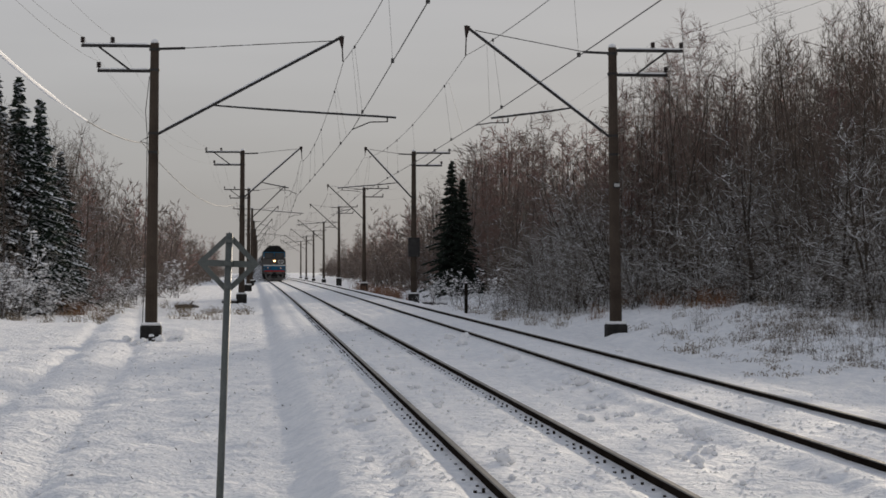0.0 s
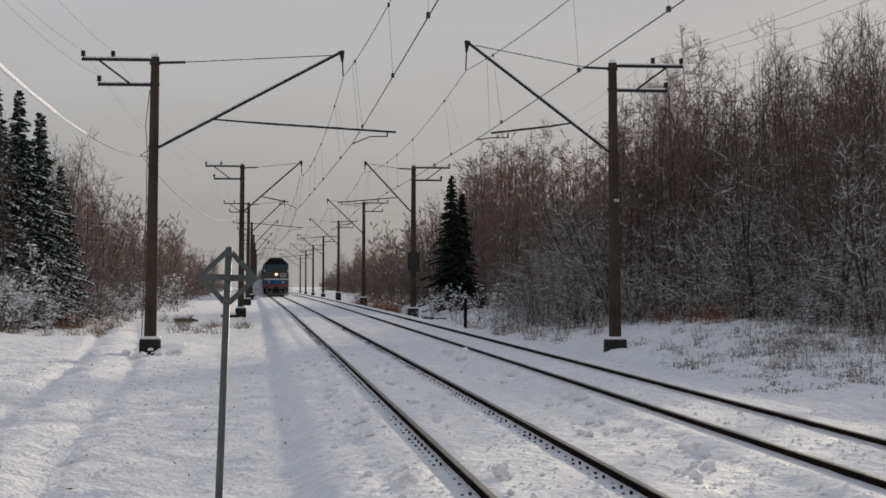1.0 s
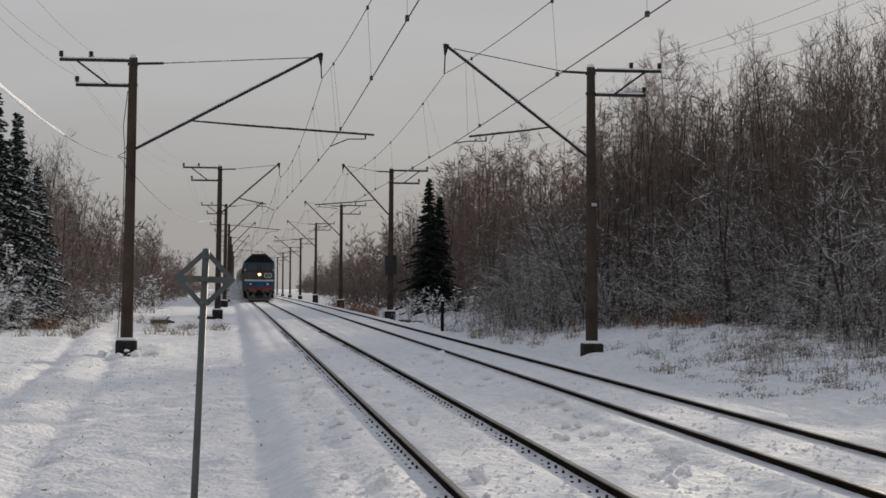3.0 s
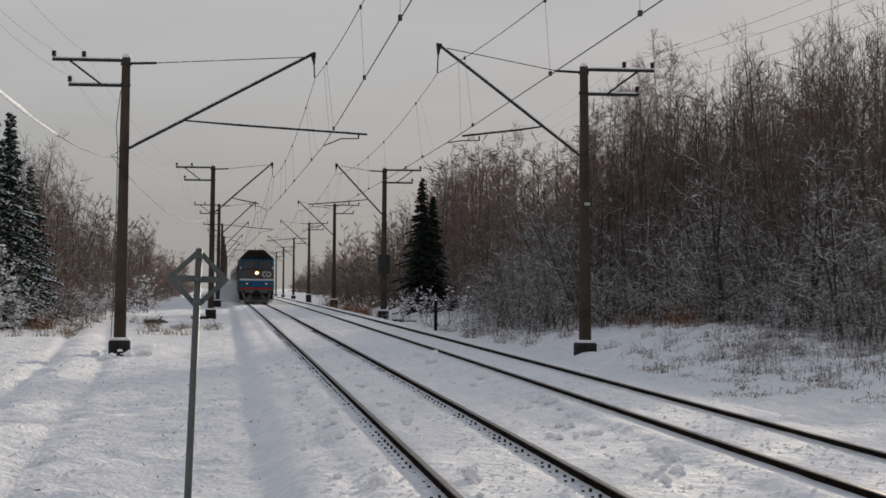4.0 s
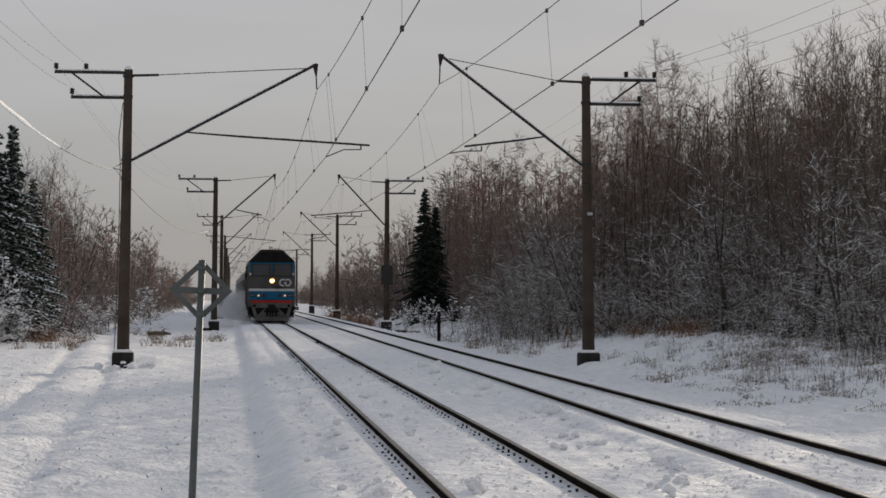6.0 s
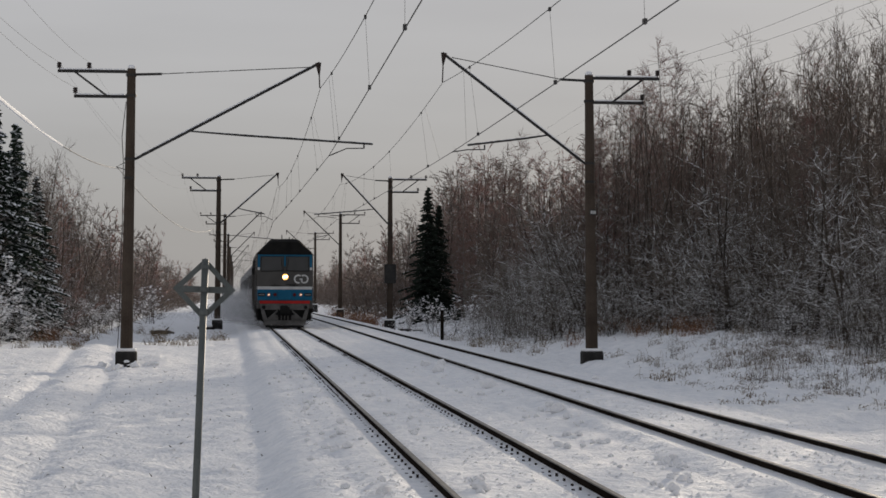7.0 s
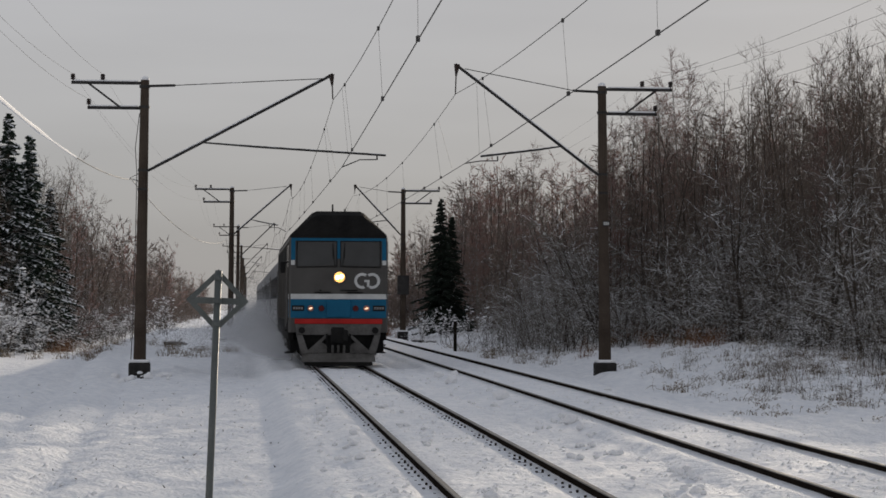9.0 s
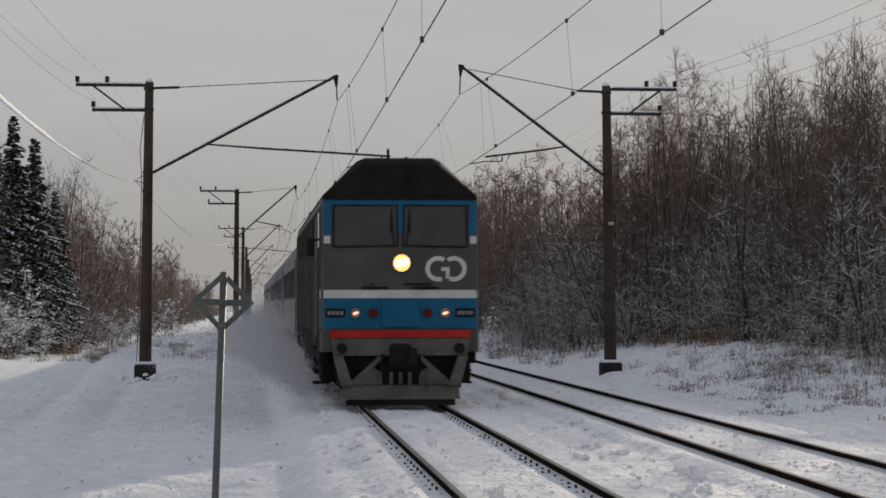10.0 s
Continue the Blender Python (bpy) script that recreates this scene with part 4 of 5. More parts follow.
PROTO = {
    "tall": [bare_tree(s, 10.5, 2.3, BARK, TWIG, 44, 6, 8, 0.15, rise=0.09, fine=0.0075, long=0.5, snow=0.12, thick=0.8, label="tall bare brown tree with fine upright twigs") for s in (1, 2, 3)],
    "birch": [bare_tree(s, 11.5, 2.2, BIRCH, TWIG_RED, 56, 8, 13, 0.22, 0.04, rise=0.08, fine=0.0075, long=0.5, thick=0.8, label="bare birch with reddish drooping twigs", name="birch") for s in (4, 5)],
    "shrub": [bare_tree(s, 4.8, 2.3, BARK, TWIG_SNOW, 36, 6, 6, 0.03, 0.04, stems=6, fine=0.0075, rise=0.02, long=0.32, snow=0.13, thick=0.7, flat=0.3, label="bare shrub with snow dusted on its twigs", name="snowy_shrub") for s in (6, 7, 8)],
    "fill": [bare_tree(s, 10.5, 2.4, BARK, TWIG_FAR if s == 9 else TWIG, 32, 5, 6, 0.05, fine=0.0085, rise=0.08, long=0.55, thick=0.6, label="bare brown tree deep in the wood", name="woodland_tree") for s in (9, 18)],
    "snowy": [bare_tree(s, 7.8, 2.9, BARK, TWIG_SNOW, 36, 6, 7, 0.08, 0.03, stems=2, fine=0.0075, rise=0.03, long=0.4, snow=0.32, thick=1.4, flat=0.4, label="bare tree with snow lying on its branches", name="snowy_tree") for s in (12, 13)],
    "brush": [bare_tree(s, 1.6, 1.1, BARK, TWIG_SNOW, 16, 4, 4, 0.0, 0.06, stems=4, fine=0.008, rise=0.02, long=0.25, snow=0.5, thick=0.7, flat=0.3, label="low tangled brush with snow on it", name="low_brush") for s in (51, 52)],
    "white": [bare_tree(s, 4.2, 2.1, BARK, TWIG_WHITE, 36, 6, 6, 0.05, 0.07, stems=5, fine=0.012, long=0.3, snow=1.0, pads=0.5, label="low shrub laden with white snow", name="snowy_shrub") for s in (17, 19)],
    "spruce": [spruce(s, 10.0, 2.0, NEEDLE, "dark green spruce with little snow") for s in (14,)],
    "spruce_snow": [spruce(s, 9.5, 2.1, NEEDLE_SNOW, "spruce with snow lying on its boughs") for s in (15, 16)],
}
TALL = {"tall": 10.5, "birch": 11.5, "fill": 10.5, "snowy": 7.8}
HOME = {k: list(v) for k, v in PROTO.items()}
RNG = random.Random(5)


def edge_east(y):
    return 18.5 - 5.5 * ease(66, 96, y) + 3.8 * ease(100, 113, y) - 4.6 * ease(142, 205, y)


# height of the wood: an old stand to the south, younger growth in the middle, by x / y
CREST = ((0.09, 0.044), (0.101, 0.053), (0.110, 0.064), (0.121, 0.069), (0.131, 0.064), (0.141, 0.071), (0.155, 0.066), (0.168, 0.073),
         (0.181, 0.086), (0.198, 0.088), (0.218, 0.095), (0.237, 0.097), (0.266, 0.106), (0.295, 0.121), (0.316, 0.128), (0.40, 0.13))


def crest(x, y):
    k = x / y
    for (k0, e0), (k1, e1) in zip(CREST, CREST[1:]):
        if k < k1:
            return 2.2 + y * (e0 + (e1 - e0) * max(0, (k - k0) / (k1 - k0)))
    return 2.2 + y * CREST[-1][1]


def young(x, y):
    """Younger, lower growth between 98 and 148 m, set back from the line."""
    return (1 - 0.30 * ease(94, 102, y) * ease(152, 144, y))


def plant(kind, x, y, scale=1.0, free=False):
    """Sets the first of a kind in its place, then copies of it. free: a tree that stands above the wood."""
    # beyond the view's east edge, unseen trees are thinned to let sun patches through
    if x > 0.338 * y and RNG.random() < (0.6 if y < 57 else 0.2):
        return None
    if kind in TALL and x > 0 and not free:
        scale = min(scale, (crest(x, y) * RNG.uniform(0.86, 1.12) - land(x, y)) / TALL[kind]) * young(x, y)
    if HOME[kind]:
        ob = HOME[kind].pop()
    else:
        ob = copy_thing(RNG.choice(PROTO[kind]), Matrix())
    ob.matrix_basis = Matrix.Translation((x, y, land(x, y))) @ Euler((0, 0, RNG.uniform(0, 6.28))).to_matrix().to_4x4() @ Matrix.Diagonal((scale, scale, scale, 1))
    return ob


FAR_WOODS = {}
FAR_KINDS = [(BARK, TWIG_FAR, 41), (BARK, TWIG_RED, 42), (BARK, TWIG_SNOW, 43), (BARK, TWIG_FAR, 44), (BARK, TWIG_FAR, 45), (BARK, TWIG_FAR, 46), (BARK, TWIG_RED, 47)]


def far_tree(x, y, scale, k=None):
    """Notes a tree of the far woods."""
    k = RNG.choice((0, 3, 0, 1, 3)) if k is None else k
    FAR_WOODS.setdefault(k, []).append((x, y, scale, RNG.uniform(0, 6.28)))


def far_woods():
    """All the trees too far to tell apart, joined."""
    out = new("distant_woods")
    tagged(out, "distant brown leafless woods along both sides of the line", "woods", kind="stuff")
    for k, spots in FAR_WOODS.items():
        bark, twigs_of, seed = FAR_KINDS[k]
        if k == 4:
            model = bare_tree(seed, 3.6, 2.2, bark, twigs_of, 20, 4, 4, 0.0, 0.03, stems=4, fine=0.045, rise=0.03, long=0.7, name="model")
        elif k > 4:
            model = bare_tree(seed, 9.8, 3.0, bark, twigs_of, 20, 4, 3, 0.0, fine=0.055, long=0.9, rise=0.05, name="model")
        else:
            model = bare_tree(seed, 9.8, 2.5, bark, twigs_of, 24, 4, 6, 0.0, fine=0.026, long=0.6, rise=0.07, name="model")
        for child in list(model.children):
            me = child.data
            co = np.empty(len(me.vertices) * 3)
            me.vertices.foreach_get("co", co)
            co = co.reshape(-1, 3)
            loops = np.empty(len(me.loops), dtype=np.int32)
            me.loops.foreach_get("vertex_index", loops)
            starts = np.empty(len(me.polygons), dtype=np.int32)
            me.polygons.foreach_get("loop_start", starts)
            vs, ls, ss = [], [], []
            for i, (x, y, scale, a) in enumerate(spots):
                turn = np.array([[math.cos(a), math.sin(a), 0], [-math.sin(a), math.cos(a), 0], [0, 0, 1]])
                vs.append(co @ turn * scale + np.array([x, y, land(x, y)]))
                ls.append(loops + i * len(co))
                ss.append(starts + i * len(loops))
            all_v, all_l, all_s = np.concatenate(vs), np.concatenate(ls), np.concatenate(ss)
            joined = bpy.data.meshes.new("distant_trees")
            joined.vertices.add(len(all_v))
            joined.vertices.foreach_set("co", all_v.ravel())
            joined.loops.add(len(all_l))
            joined.loops.foreach_set("vertex_index", all_l.astype(np.int32))
            joined.polygons.add(len(all_s))
            joined.polygons.foreach_set("loop_start", all_s.astype(np.int32))
            joined.update(calc_edges=True)
            joined.materials.append(bark if child.name.startswith("trunk") else twigs_of)
            ob = new("trunks" if child.name.startswith("trunk") else "crowns", joined)
            ob.parent = out
            tagged(ob, kind="stuff")
            bpy.data.objects.remove(child)
        bpy.data.objects.remove(model)


# east side: shrubs in front, then birches and tall trees
# below 42 m the trees stand unseen, added to shade the foreground snow
y = 22.0
while y < 138:
    e = edge_east(y)
    if y > 42:
        for o, lo, hi in ((0.2, 0.6, 0.95), (1.5, 0.9, 1.25), (2.8, 1.1, 1.5)):
            if y > 70 or RNG.random() < 0.4:
                plant("shrub", e + o + RNG.uniform(-0.5, 0.9), y + RNG.uniform(-0.8, 0.8), RNG.uniform(lo, hi))
        for k in range(2):
            plant("brush", e + RNG.uniform(-1.2, 1.2), y + RNG.uniform(-1, 1), RNG.uniform(0.4, 1.0))
    plant("snowy" if RNG.random() < (0.7 if y < 74 else 0.35) else "tall", e + RNG.uniform(2.0, 4.0), y + RNG.uniform(-1, 1), RNG.uniform(0.7, 1.0))
    if y > 42:
        plant(RNG.choice(("tall", "tall", "birch")), e + RNG.uniform(3.5, 6.0), y + RNG.uniform(-1, 1), RNG.uniform(0.9, 1.15))
        for k in range(2):
            plant("fill", e + RNG.uniform(4, 10), y + RNG.uniform(-1, 1), RNG.uniform(0.9, 1.2))
    y += 2.1 if y > 42 else 4.0
for i in range(32):                               # the close front of the old stand
    y = RNG.uniform(54, 88)
    plant(RNG.choice(("tall", "fill", "fill")), edge_east(y) + RNG.uniform(1.5, 7.0), y, 1.3)
for i in range(150):
    y = RNG.uniform(64, 122)
    x = RNG.uniform(0.17, 0.335) * y
    if x > edge_east(y) + 1.5:
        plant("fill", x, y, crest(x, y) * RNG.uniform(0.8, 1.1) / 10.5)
for i in range(34):
    y = RNG.uniform(104, 150)
    plant(RNG.choice(("fill", "fill", "tall")), RNG.uniform(0.112, 0.18) * y, y, 1.2)
for i in range(40):
    y = RNG.uniform(96, 148)
    far_tree(RNG.uniform(0.19, 0.29) * y + 3, y, RNG.uniform(0.3, 0.6), RNG.choice((4, 4, 0)))
for i in range(230):                              # the depth of the wood
    y = RNG.uniform(84, 150)
    x = (0.135 + 0.205 * RNG.random()) * y
    if x > edge_east(y) + 4 and x < 42:
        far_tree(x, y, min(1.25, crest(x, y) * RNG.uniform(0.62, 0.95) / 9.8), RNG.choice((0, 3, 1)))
for i in range(70):                               # the stand behind the spruces
    y = RNG.uniform(150, 200)
    x = RNG.uniform(0.080, 0.165) * y
    if x > edge_east(y) + 0.5:
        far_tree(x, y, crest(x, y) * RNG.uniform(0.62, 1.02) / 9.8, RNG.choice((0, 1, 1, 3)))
for i in range(46):
    y = RNG.uniform(150, 196)
    x = RNG.uniform(0.098, 0.142) * y
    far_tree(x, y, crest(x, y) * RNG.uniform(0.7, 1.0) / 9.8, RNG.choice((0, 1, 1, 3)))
for i in range(64):                               # the wood west of the line
    y = RNG.uniform(104, 165)
    far_tree(-RNG.uniform(9.8, 17.5), y, RNG.uniform(0.6, 0.92), RNG.choice((0, 1, 3)))
y = 138.0
while y < 190:
    e = edge_east(y)
    far_tree(e + RNG.uniform(-0.5, 0.9), y, RNG.uniform(0.4, 0.6), RNG.choice((0, 2)))
    for k in range(2):
        far_tree(e + RNG.uniform(0.2, 1.5) + 2.2 * k, y + RNG.uniform(-2, 2), RNG.uniform(0.8, 1.3), 4)
    far_tree(e + RNG.uniform(1.0, 3.5), y + RNG.uniform(-1, 1), RNG.uniform(0.7, 0.95))
    far_tree(e + RNG.uniform(3.0, 8.0), y + RNG.uniform(-1, 1), RNG.uniform(0.9, 1.1))
    y += 5.0
while y < 720:                                    # the wood draws back from the line as it goes north
    e = 13.6 + 0.019 * (y - 190)
    far_tree(e + RNG.uniform(-1.0, 1.0), y + RNG.uniform(-2, 2), RNG.uniform(0.7, 1.2), 4)
    for k in range(3 if y < 320 else 2):
        far_tree(e + RNG.uniform(0.5, 9.0), y + RNG.uniform(-2, 2), RNG.uniform(0.45, 1.0), RNG.choice((5, 5, 5, 6)))
    y += 4.0 + 0.022 * (y - 190)
for x, y, s in ((11.5, 118, 0.5), (12.2, 112, 0.56), (10.6, 124, 0.36), (12.6, 107, 0.42), (11.2, 128, 0.45), (17.9, 64.5, 0.26)):
    plant("white", x, y, s)
for x, y, s in ((-10.6, 90, 0.7), (-11.6, 92, 0.95), (-9.6, 93, 0.55), (-12.6, 95, 1.05), (-8.9, 98, 0.45), (-7.6, 112, 0.5), (-7.2, 122, 0.5), (-6.8, 131, 0.6), (-6.0, 150, 0.7), (-11.2, 94, 0.75)):
    plant("white", x, y, s)
for x, y, s in ((19.9, 91, 1.12), (20.6, 93, 1.06), (19.2, 92, 1.0), (17.3, 93, 0.92), (17.6, 125, 0.98), (16.0, 88, 0.80), (17.4, 131, 0.9), (15.7, 138, 0.86)):
    plant("birch", x, y, s, True)
for x, y, s in ((13.35, 140, 0.95), (14.25, 141.5, 0.83), (13.8, 142.5, 0.74)):
    plant("spruce", x, y, s)
for x, y, s in ((18.7, 60, 0.8), (18.2, 63.5, 0.9), (18.6, 67, 0.85), (17.6, 71, 0.8), (19.3, 57, 0.9), (18.3, 74, 0.75)):
    plant("snowy", x, y, s)
for i in range(22):                               # dark tangle at the foot of the wood
    y = RNG.uniform(52, 74)
    plant("brush", edge_east(y) + RNG.uniform(-0.6, 1.0), y, RNG.uniform(0.5, 1.05))
# low brush on the verge
for i in range(54):
    y = RNG.uniform(45, 68)
    plant("brush", RNG.uniform(13.2, 18.0), y, RNG.uniform(0.14, 0.42))
# west side
for x, y, s in ((-12.3, 97, 1.2), (-11.3, 98, 1.18), (-10.4, 99, 1.08), (-13.4, 101, 1.3), (-9.9, 104, 0.85), (-13.6, 96, 1.3)):
    plant("spruce_snow", x, y, s)
for i in range(26):
    plant(RNG.choice(("tall", "fill", "snowy")), -RNG.uniform(9.8, 15.0), RNG.uniform(100, 138), RNG.uniform(0.7, 0.95))
y = 92.0
while y < 138:
    e = -10.0 + 1.4 * ease(100, 150, y)
    plant("shrub", e + RNG.uniform(-1.2, 0.8), y + RNG.uniform(-1, 1), RNG.uniform(0.55, 0.8))
    plant("snowy" if RNG.random() < 0.2 else "tall", e - RNG.uniform(1.2, 3.5), y, RNG.uniform(0.75, 0.95))
    plant("fill", e - RNG.uniform(2.5, 6.0), y + RNG.uniform(-1, 1), RNG.uniform(0.8, 0.98))
    plant("fill", e - RNG.uniform(5.0, 9.0), y + RNG.uniform(-1, 1), RNG.uniform(0.85, 1.0))
    y += 2.2
while y < 720:
    e = -8.6 - 0.008 * max(0, y - 300)
    far_tree(e + RNG.uniform(-1.2, 0.8), y + RNG.uniform(-1, 1), RNG.uniform(0.5, 0.9), 4)
    for k in range(3 if y < 320 else 2):
        far_tree(e - RNG.uniform(0.8, 9.0), y + RNG.uniform(-1, 1), RNG.uniform(0.55, 1.0), RNG.choice((5, 5, 5, 6)) if y > 180 else RNG.choice((0, 1, 3)))
    y += 4.6 + 0.022 * max(0, y - 190)
far_woods()


# ---------------------------------------------------------------- small things on the snow
def lump_mesh(seed):
    rng = random.Random(seed)
    bm = bmesh.new()
    bmesh.ops.create_icosphere(bm, subdivisions=2, radius=0.5)
    off = Vector((rng.random() * 20, rng.random() * 20, 0))
    for v in bm.verts:
        v.co *= 1 + 0.55 * noise.noise(v.co * 2.2 + off) + 0.22 * noise.noise(v.co * 6 + off)
        v.co.z *= 0.75
    me = bpy.data.meshes.new("snow_lump")
    bm.to_mesh(me)
    bm.free()
    me.materials.append(LUMP)
    return me


LUMPS = [lump_mesh(s) for s in (21, 22, 23, 24)]
DICE = random.Random(8)


def snow_lump(x, y, size):
    ob = new("snow_lump", DICE.choice(LUMPS))
    ob.matrix_basis = pose(x, y, land(x, y) + size * 0.26, DICE.uniform(-15, 15), DICE.uniform(-15, 15), DICE.uniform(0, 360)) @ Matrix.Diagonal((size, size, size, 1))
    return tagged(ob, "clod of hard white snow thrown beside the rails", "snow", "snow clods")


for x, y, size in ((5.45, 43.5, 0.36), (5.5, 34.3, 0.27), (5.4, 57.0, 0.32), (5.25, 52.0, 0.34), (2.55, 20.9, 0.18), (5.35, 24.2, 0.13), (5.55, 46.5, 0.16),
                   (5.62, 55.0, 0.24), (5.6, 35.8, 0.18), (5.45, 33.0, 0.15), (8.6, 48.0, 0.2), (4.6, 21.0, 0.16), (4.95, 40.5, 0.16)):
    snow_lump(x, y, size)
for i in range(15):
    cx, cy = DICE.choice((2.52, 2.52, 2.6, 4.3, 5.4, 4.9)), DICE.uniform(18.5, 40)
    for k in range(DICE.randint(3, 6)):
        snow_lump(cx + DICE.gauss(0, 0.07), cy + DICE.gauss(0, 0.22), DICE.uniform(0.05, 0.13))
for i in range(34):
    snow_lump(DICE.gauss(1.35, 0.28), DICE.uniform(18, 52), DICE.uniform(0.05, 0.15))
for i in range(60):
    x = DICE.choice((DICE.uniform(2.4, 3.5), DICE.uniform(4.4, 5.6), DICE.uniform(4.4, 5.6), DICE.uniform(6.6, 7.4), DICE.uniform(1.1, 1.7)))
    snow_lump(x, DICE.uniform(17.5, 60), DICE.uniform(0.05, 0.11))
for i in range(12):
    snow_lump(-3.3 + DICE.gauss(0, 0.45), 63.4 + DICE.gauss(0, 0.7), DICE.uniform(0.1, 0.3))


def stalks(name, spots, mat, label, category="grass"):
    """Dry stalks in tufts: (x, y, spread x, spread y, count, height)."""
    g = Geo()
    rng = random.Random(31)
    for x, y, sx, sy, n, h in spots:
        for i in range(n):
            if i % 34 == 0:
                cx, cy = rng.gauss(x, sx), rng.gauss(y, sy)
            px, py = cx + rng.gauss(0, 0.20), cy + rng.gauss(0, 0.28)
            if px < 9.3 and px > 0.0:
                continue
            a = Vector((px, py, land(px, py) - 0.03))
            hh = h * rng.uniform(0.25, 1.35)
            way = Vector((rng.gauss(0, 1), rng.gauss(0, 1), 0)).normalized() * hh
            m = a + way * rng.uniform(0.05, 0.35) + Vector((0, 0, hh * rng.uniform(0.5, 0.85)))
            e = m + way * rng.uniform(0.2, 0.7) + Vector((0, 0, hh * rng.uniform(-0.55, 0.3)))
            spike(g, a, m, 0.010)
            spike(g, m - (m - a) * 0.15, e, 0.009)
    return tagged(new(name, g.mesh(name, mat)), label, category, kind="stuff")


stalks("dry_grass", [(12.6, 45, 0.7, 4.0, 300, 0.16), (12.3, 60, 1.0, 6, 150, 0.35), (14.5, 80, 1.6, 7, 350, 0.4), (11.5, 96, 0.7, 8, 350, 0.5),
                     (-2.6, 99, 0.9, 4, 300, 0.35), (-3.5, 102, 2.2, 8, 450, 0.4), (-9.5, 87, 2.0, 3, 350, 0.45), (-8, 104, 2, 6, 400, 0.5)], STALK, "withered grass stalks poking through the snow")
stalks("snowy_grass", [(14.4, 50, 1.2, 5.0, 900, 0.24), (15.8, 55, 1.3, 4.0, 1000, 0.28), (16.4, 60, 1.2, 5, 1300, 0.34), (14.2, 58, 1.2, 4, 400, 0.30), (17.5, 52, 1.0, 4, 600, 0.32)], STALK_SNOW, "bent withered grass weighed down with snow on the bank")
stalks("reeds", [(9.4, 150, 0.7, 14, 1300, 0.9), (9.3, 185, 0.6, 14, 900, 0.9), (-8.6, 97, 0.7, 3, 300, 0.9), (16.5, 78, 1.2, 6, 500, 0.8)], REED, "rusty brown withered reeds at the wood's edge", "reeds")


def fallen_log(x, y, length, r, turn):
    t = thing("fallen_log", pose(x, y, land(x, y) + r * 0.7, 0, 0, turn), "dark fallen log under a crust of snow", "log")
    part("trunk", Geo().tube([(-length / 2, 0, 0), (-length * 0.2, 0.05, 0.03), (length * 0.25, -0.04, 0.02), (length / 2, 0, -0.05)], [r * 0.9, r, r * 0.85, r * 0.6], 9), BARK, t)
    part("branch_stub", Geo().tube([(0.1, 0, 0.05), (0.25, -0.3, 0.3)], [r * 0.3, r * 0.15], 6), BARK, t)
    part("snow_crust", Geo().tube([(-length * 0.46, 0, r * 0.75), (-length * 0.1, 0.03, r * 0.98), (length * 0.3, -0.03, r * 0.8)], [r * 0.5, r * 0.8, r * 0.5], 8), LUMP, t, "white snow crust", True)


fallen_log(-3.9, 114, 1.3, 0.16, 25)


def slab(x, y, w, d):
    t = thing("concrete_slab", pose(x, y, land(x, y)), "low concrete slab covered with snow", "slab")
    part("block", Geo().box(-w / 2, w / 2, -d / 2, d / 2, -0.1, 0.16, 0.02), FOOT, t)
    part("snow_cap", Geo().box(-w / 2 - 0.02, w / 2 + 0.02, -d / 2 - 0.02, d / 2 + 0.02, 0.164, 0.27, 0.04), LUMP, t, "snow cap")


slab(10.55, 125.6, 0.8, 0.7)
slab(11.3, 124.8, 0.6, 0.5)
slab(-1.75, 126.5, 0.9, 0.6)


def litter():
    """Bits of bark and twig blown over the trodden snow."""
    rng = random.Random(77)
    g = Geo()
    for i in range(150):
        x, y = rng.uniform(-6, 0.6), rng.uniform(17, 60)
        a = Vector((x, y, land(x, y) + 0.015))
        spike(g, a, a + Vector((rng.gauss(0, 0.06), rng.gauss(0, 0.10), rng.uniform(0.01, 0.05))), rng.uniform(0.006, 0.014))
    tagged(new("twig_litter", g.mesh("twig_litter", BARK)), "dark bits of twig scattered over the snow", "twigs", kind="stuff")


litter()


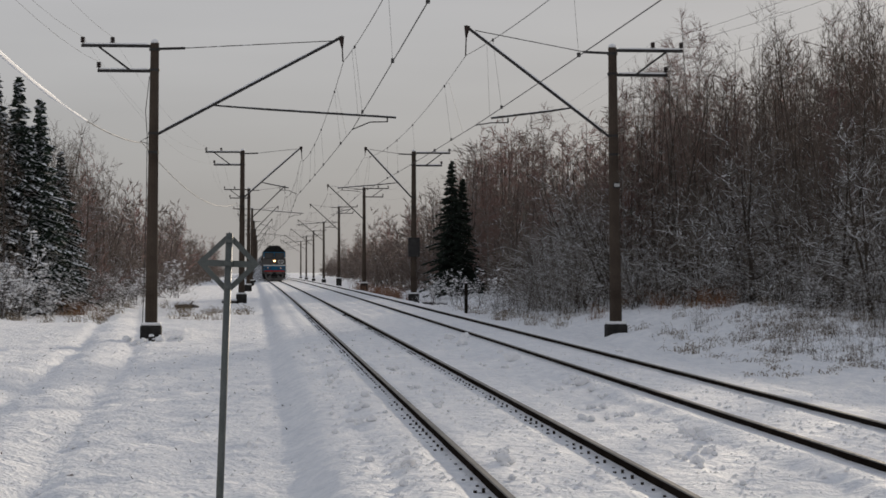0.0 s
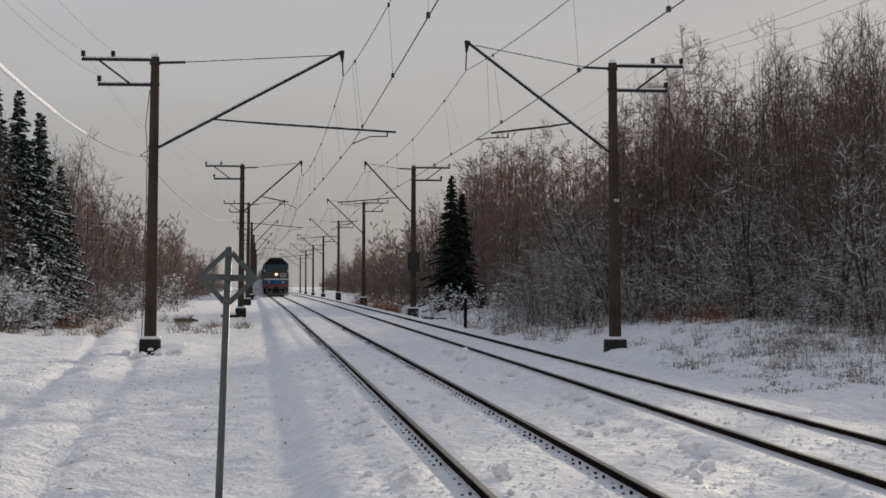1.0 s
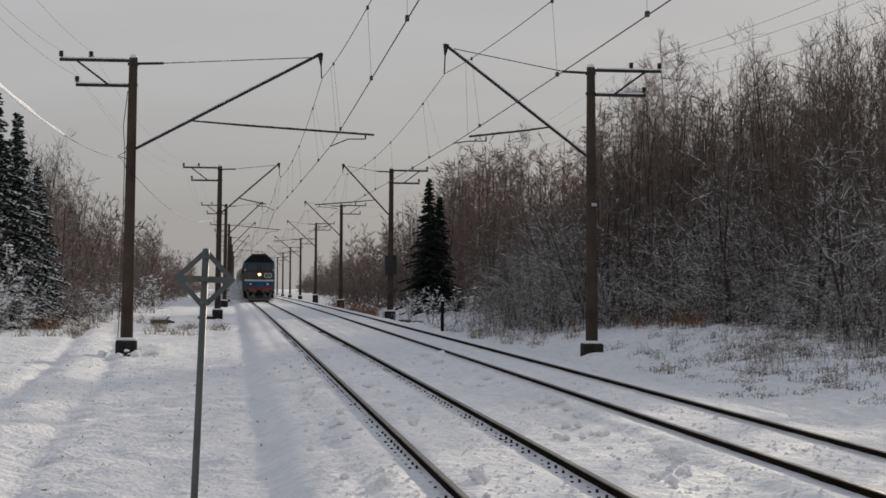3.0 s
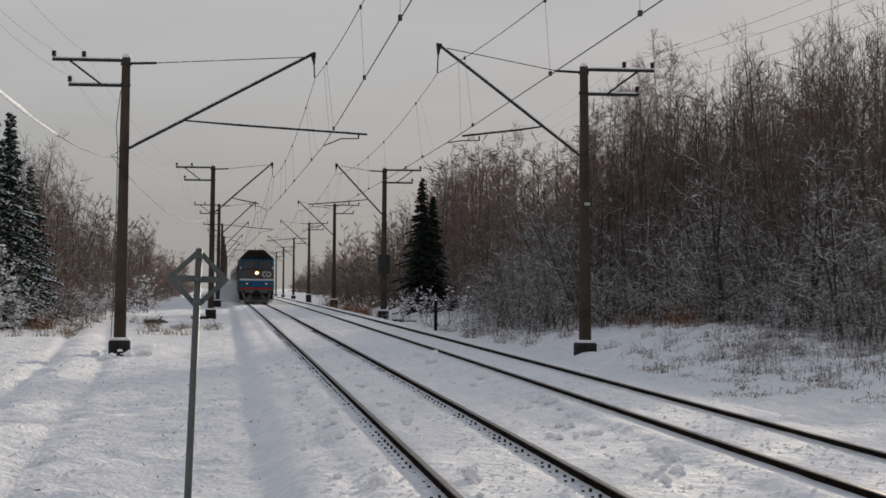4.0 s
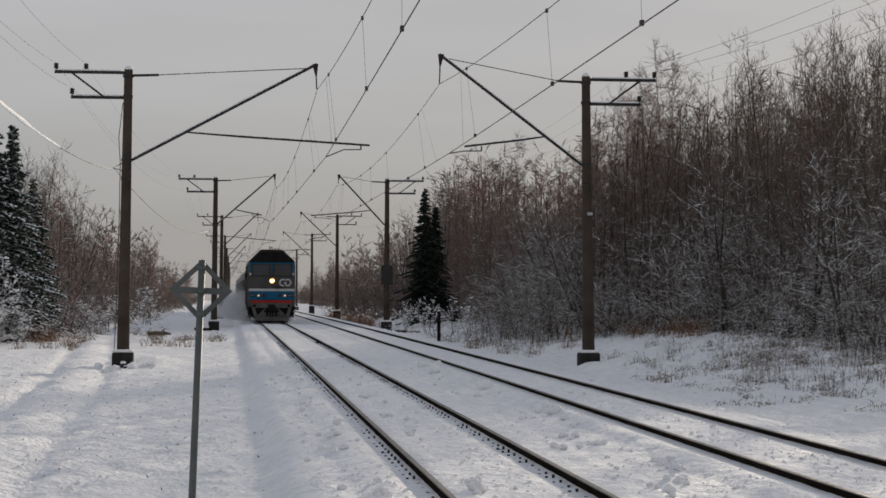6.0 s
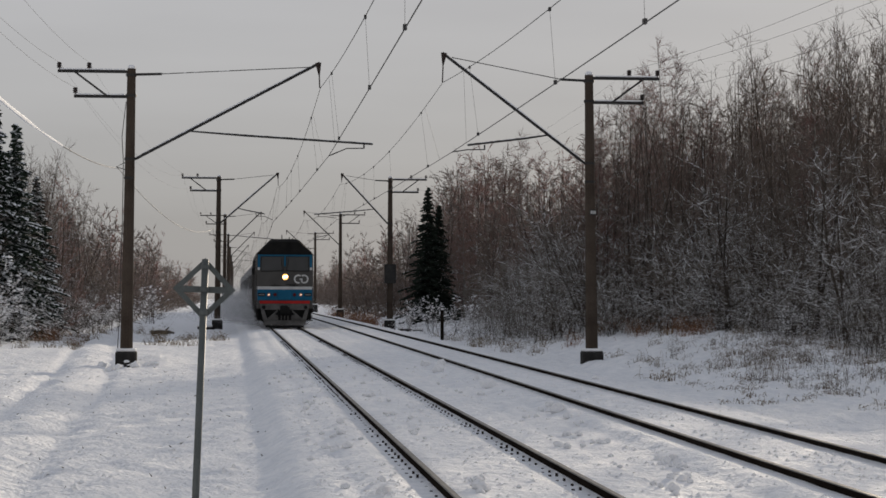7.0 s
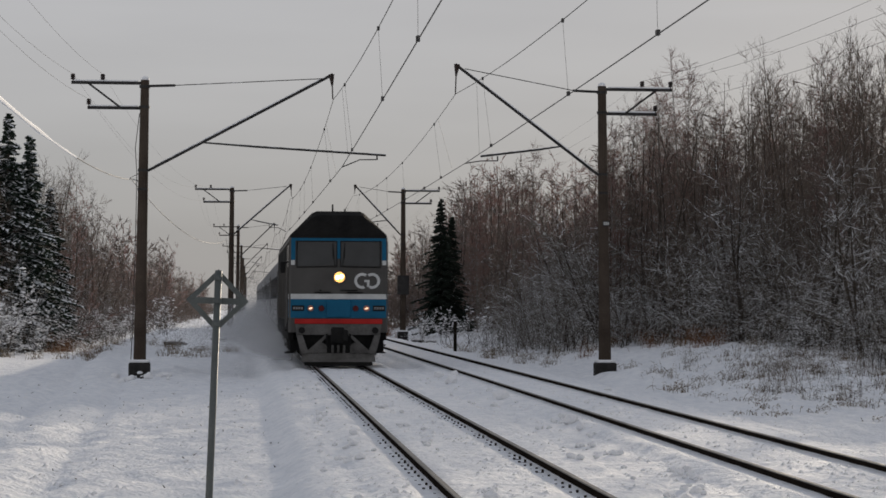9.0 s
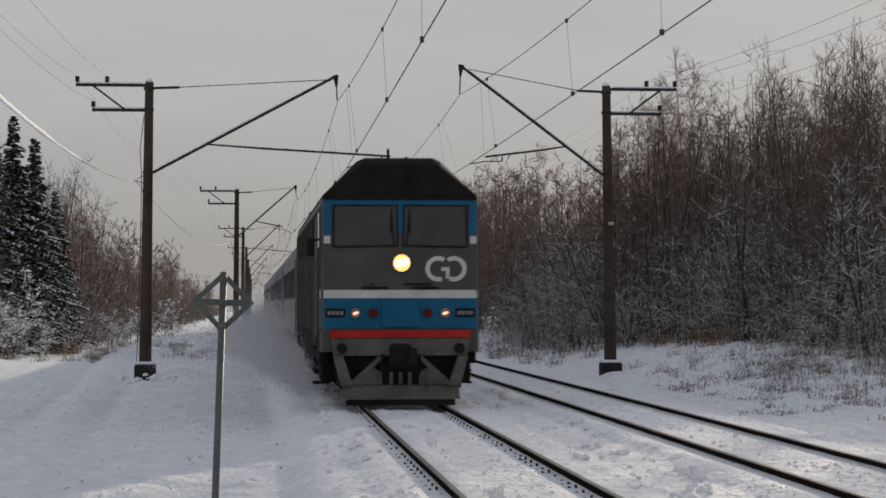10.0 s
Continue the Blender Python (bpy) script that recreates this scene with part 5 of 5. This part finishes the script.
def crumbs():
    """Crumbs of broken snow over the trodden ground."""
    rng = random.Random(91)
    g = Geo()
    for i in range(6500):
        y = 16.5 + 50 * rng.random() ** 1.6
        x = rng.choice((rng.uniform(-7, 0.3), rng.uniform(-7, 0.3), rng.uniform(0.9, 1.9), rng.uniform(2.45, 3.5), rng.uniform(4.1, 5.9), rng.uniform(6.6, 7.5), rng.uniform(8.2, 10.5)))
        if fbm(x, y * 0.7, 0.9, 2) < rng.uniform(-0.5, 0.35):
            continue
        r = rng.uniform(0.012, 0.045) * (1 if x < 0.3 else 0.8)
        c = Vector((x, y, land(x, y) + r * 0.25))
        vs = [c + Vector(d) * r * rng.uniform(0.6, 1.4) for d in ((1, 0, 0), (0, 1, 0), (-1, 0, 0), (0, -1, 0), (0.2, 0.1, 0.8))]
        g.add(vs, [(0, 1, 4), (1, 2, 4), (2, 3, 4), (3, 0, 4)])
    tagged(new("snow_crumbs", g.mesh("snow_crumbs", LUMP)), "crumbs of broken snow scattered over the trodden ground", "snow", kind="stuff")


crumbs()


def rubble(x, y, size, turn):
    t = thing("rubble_stone", pose(x, y, land(x, y) + size * 0.12, 8, -6, turn), "dark broken stone half under snow by the mast's foot", "stone", "rubble by the mast")
    part("stone", Geo().rings([[(a * size * w, b * size * w, h * size) for a, b in ((-0.5, -0.4), (0.1, -0.55), (0.55, -0.2), (0.4, 0.45), (-0.3, 0.5))] for w, h in ((0.85, -0.35), (1.0, 0.0), (0.7, 0.35))]), FOOT, t)
    part("snow_cap", Geo().rings([[(a * size * w, b * size * w, h * size) for a, b in ((-0.45, -0.3), (0.1, -0.4), (0.5, -0.1), (0.35, 0.45), (-0.3, 0.45))] for w, h in ((0.8, 0.36), (0.85, 0.44), (0.45, 0.6))]), LUMP, t, "snow cap")


for dx, dy, size, turn in ((0.06, -0.95, 0.34, 20), (0.34, -0.85, 0.26, 95), (-0.12, -1.25, 0.22, 200), (-0.42, -1.7, 0.28, 60), (0.16, -1.35, 0.2, 300), (-0.5, -1.2, 0.16, 10)):
    rubble(-3.35 + dx, 64.8 + dy, size * 0.7, turn)


# ---------------------------------------------------------------- what moves
def motions():
    times = [i * 0.5 for i in range(21)]
    walk(loco, [(t, train_pose(t, 0)) for t in times])
    for i, c in enumerate(coaches):
        walk(c, [(t, train_pose(t, 21.7 + i * 24.6)) for t in times])
    walk(cloud, [(t, train_pose(t, 0)) for t in times])


motions()
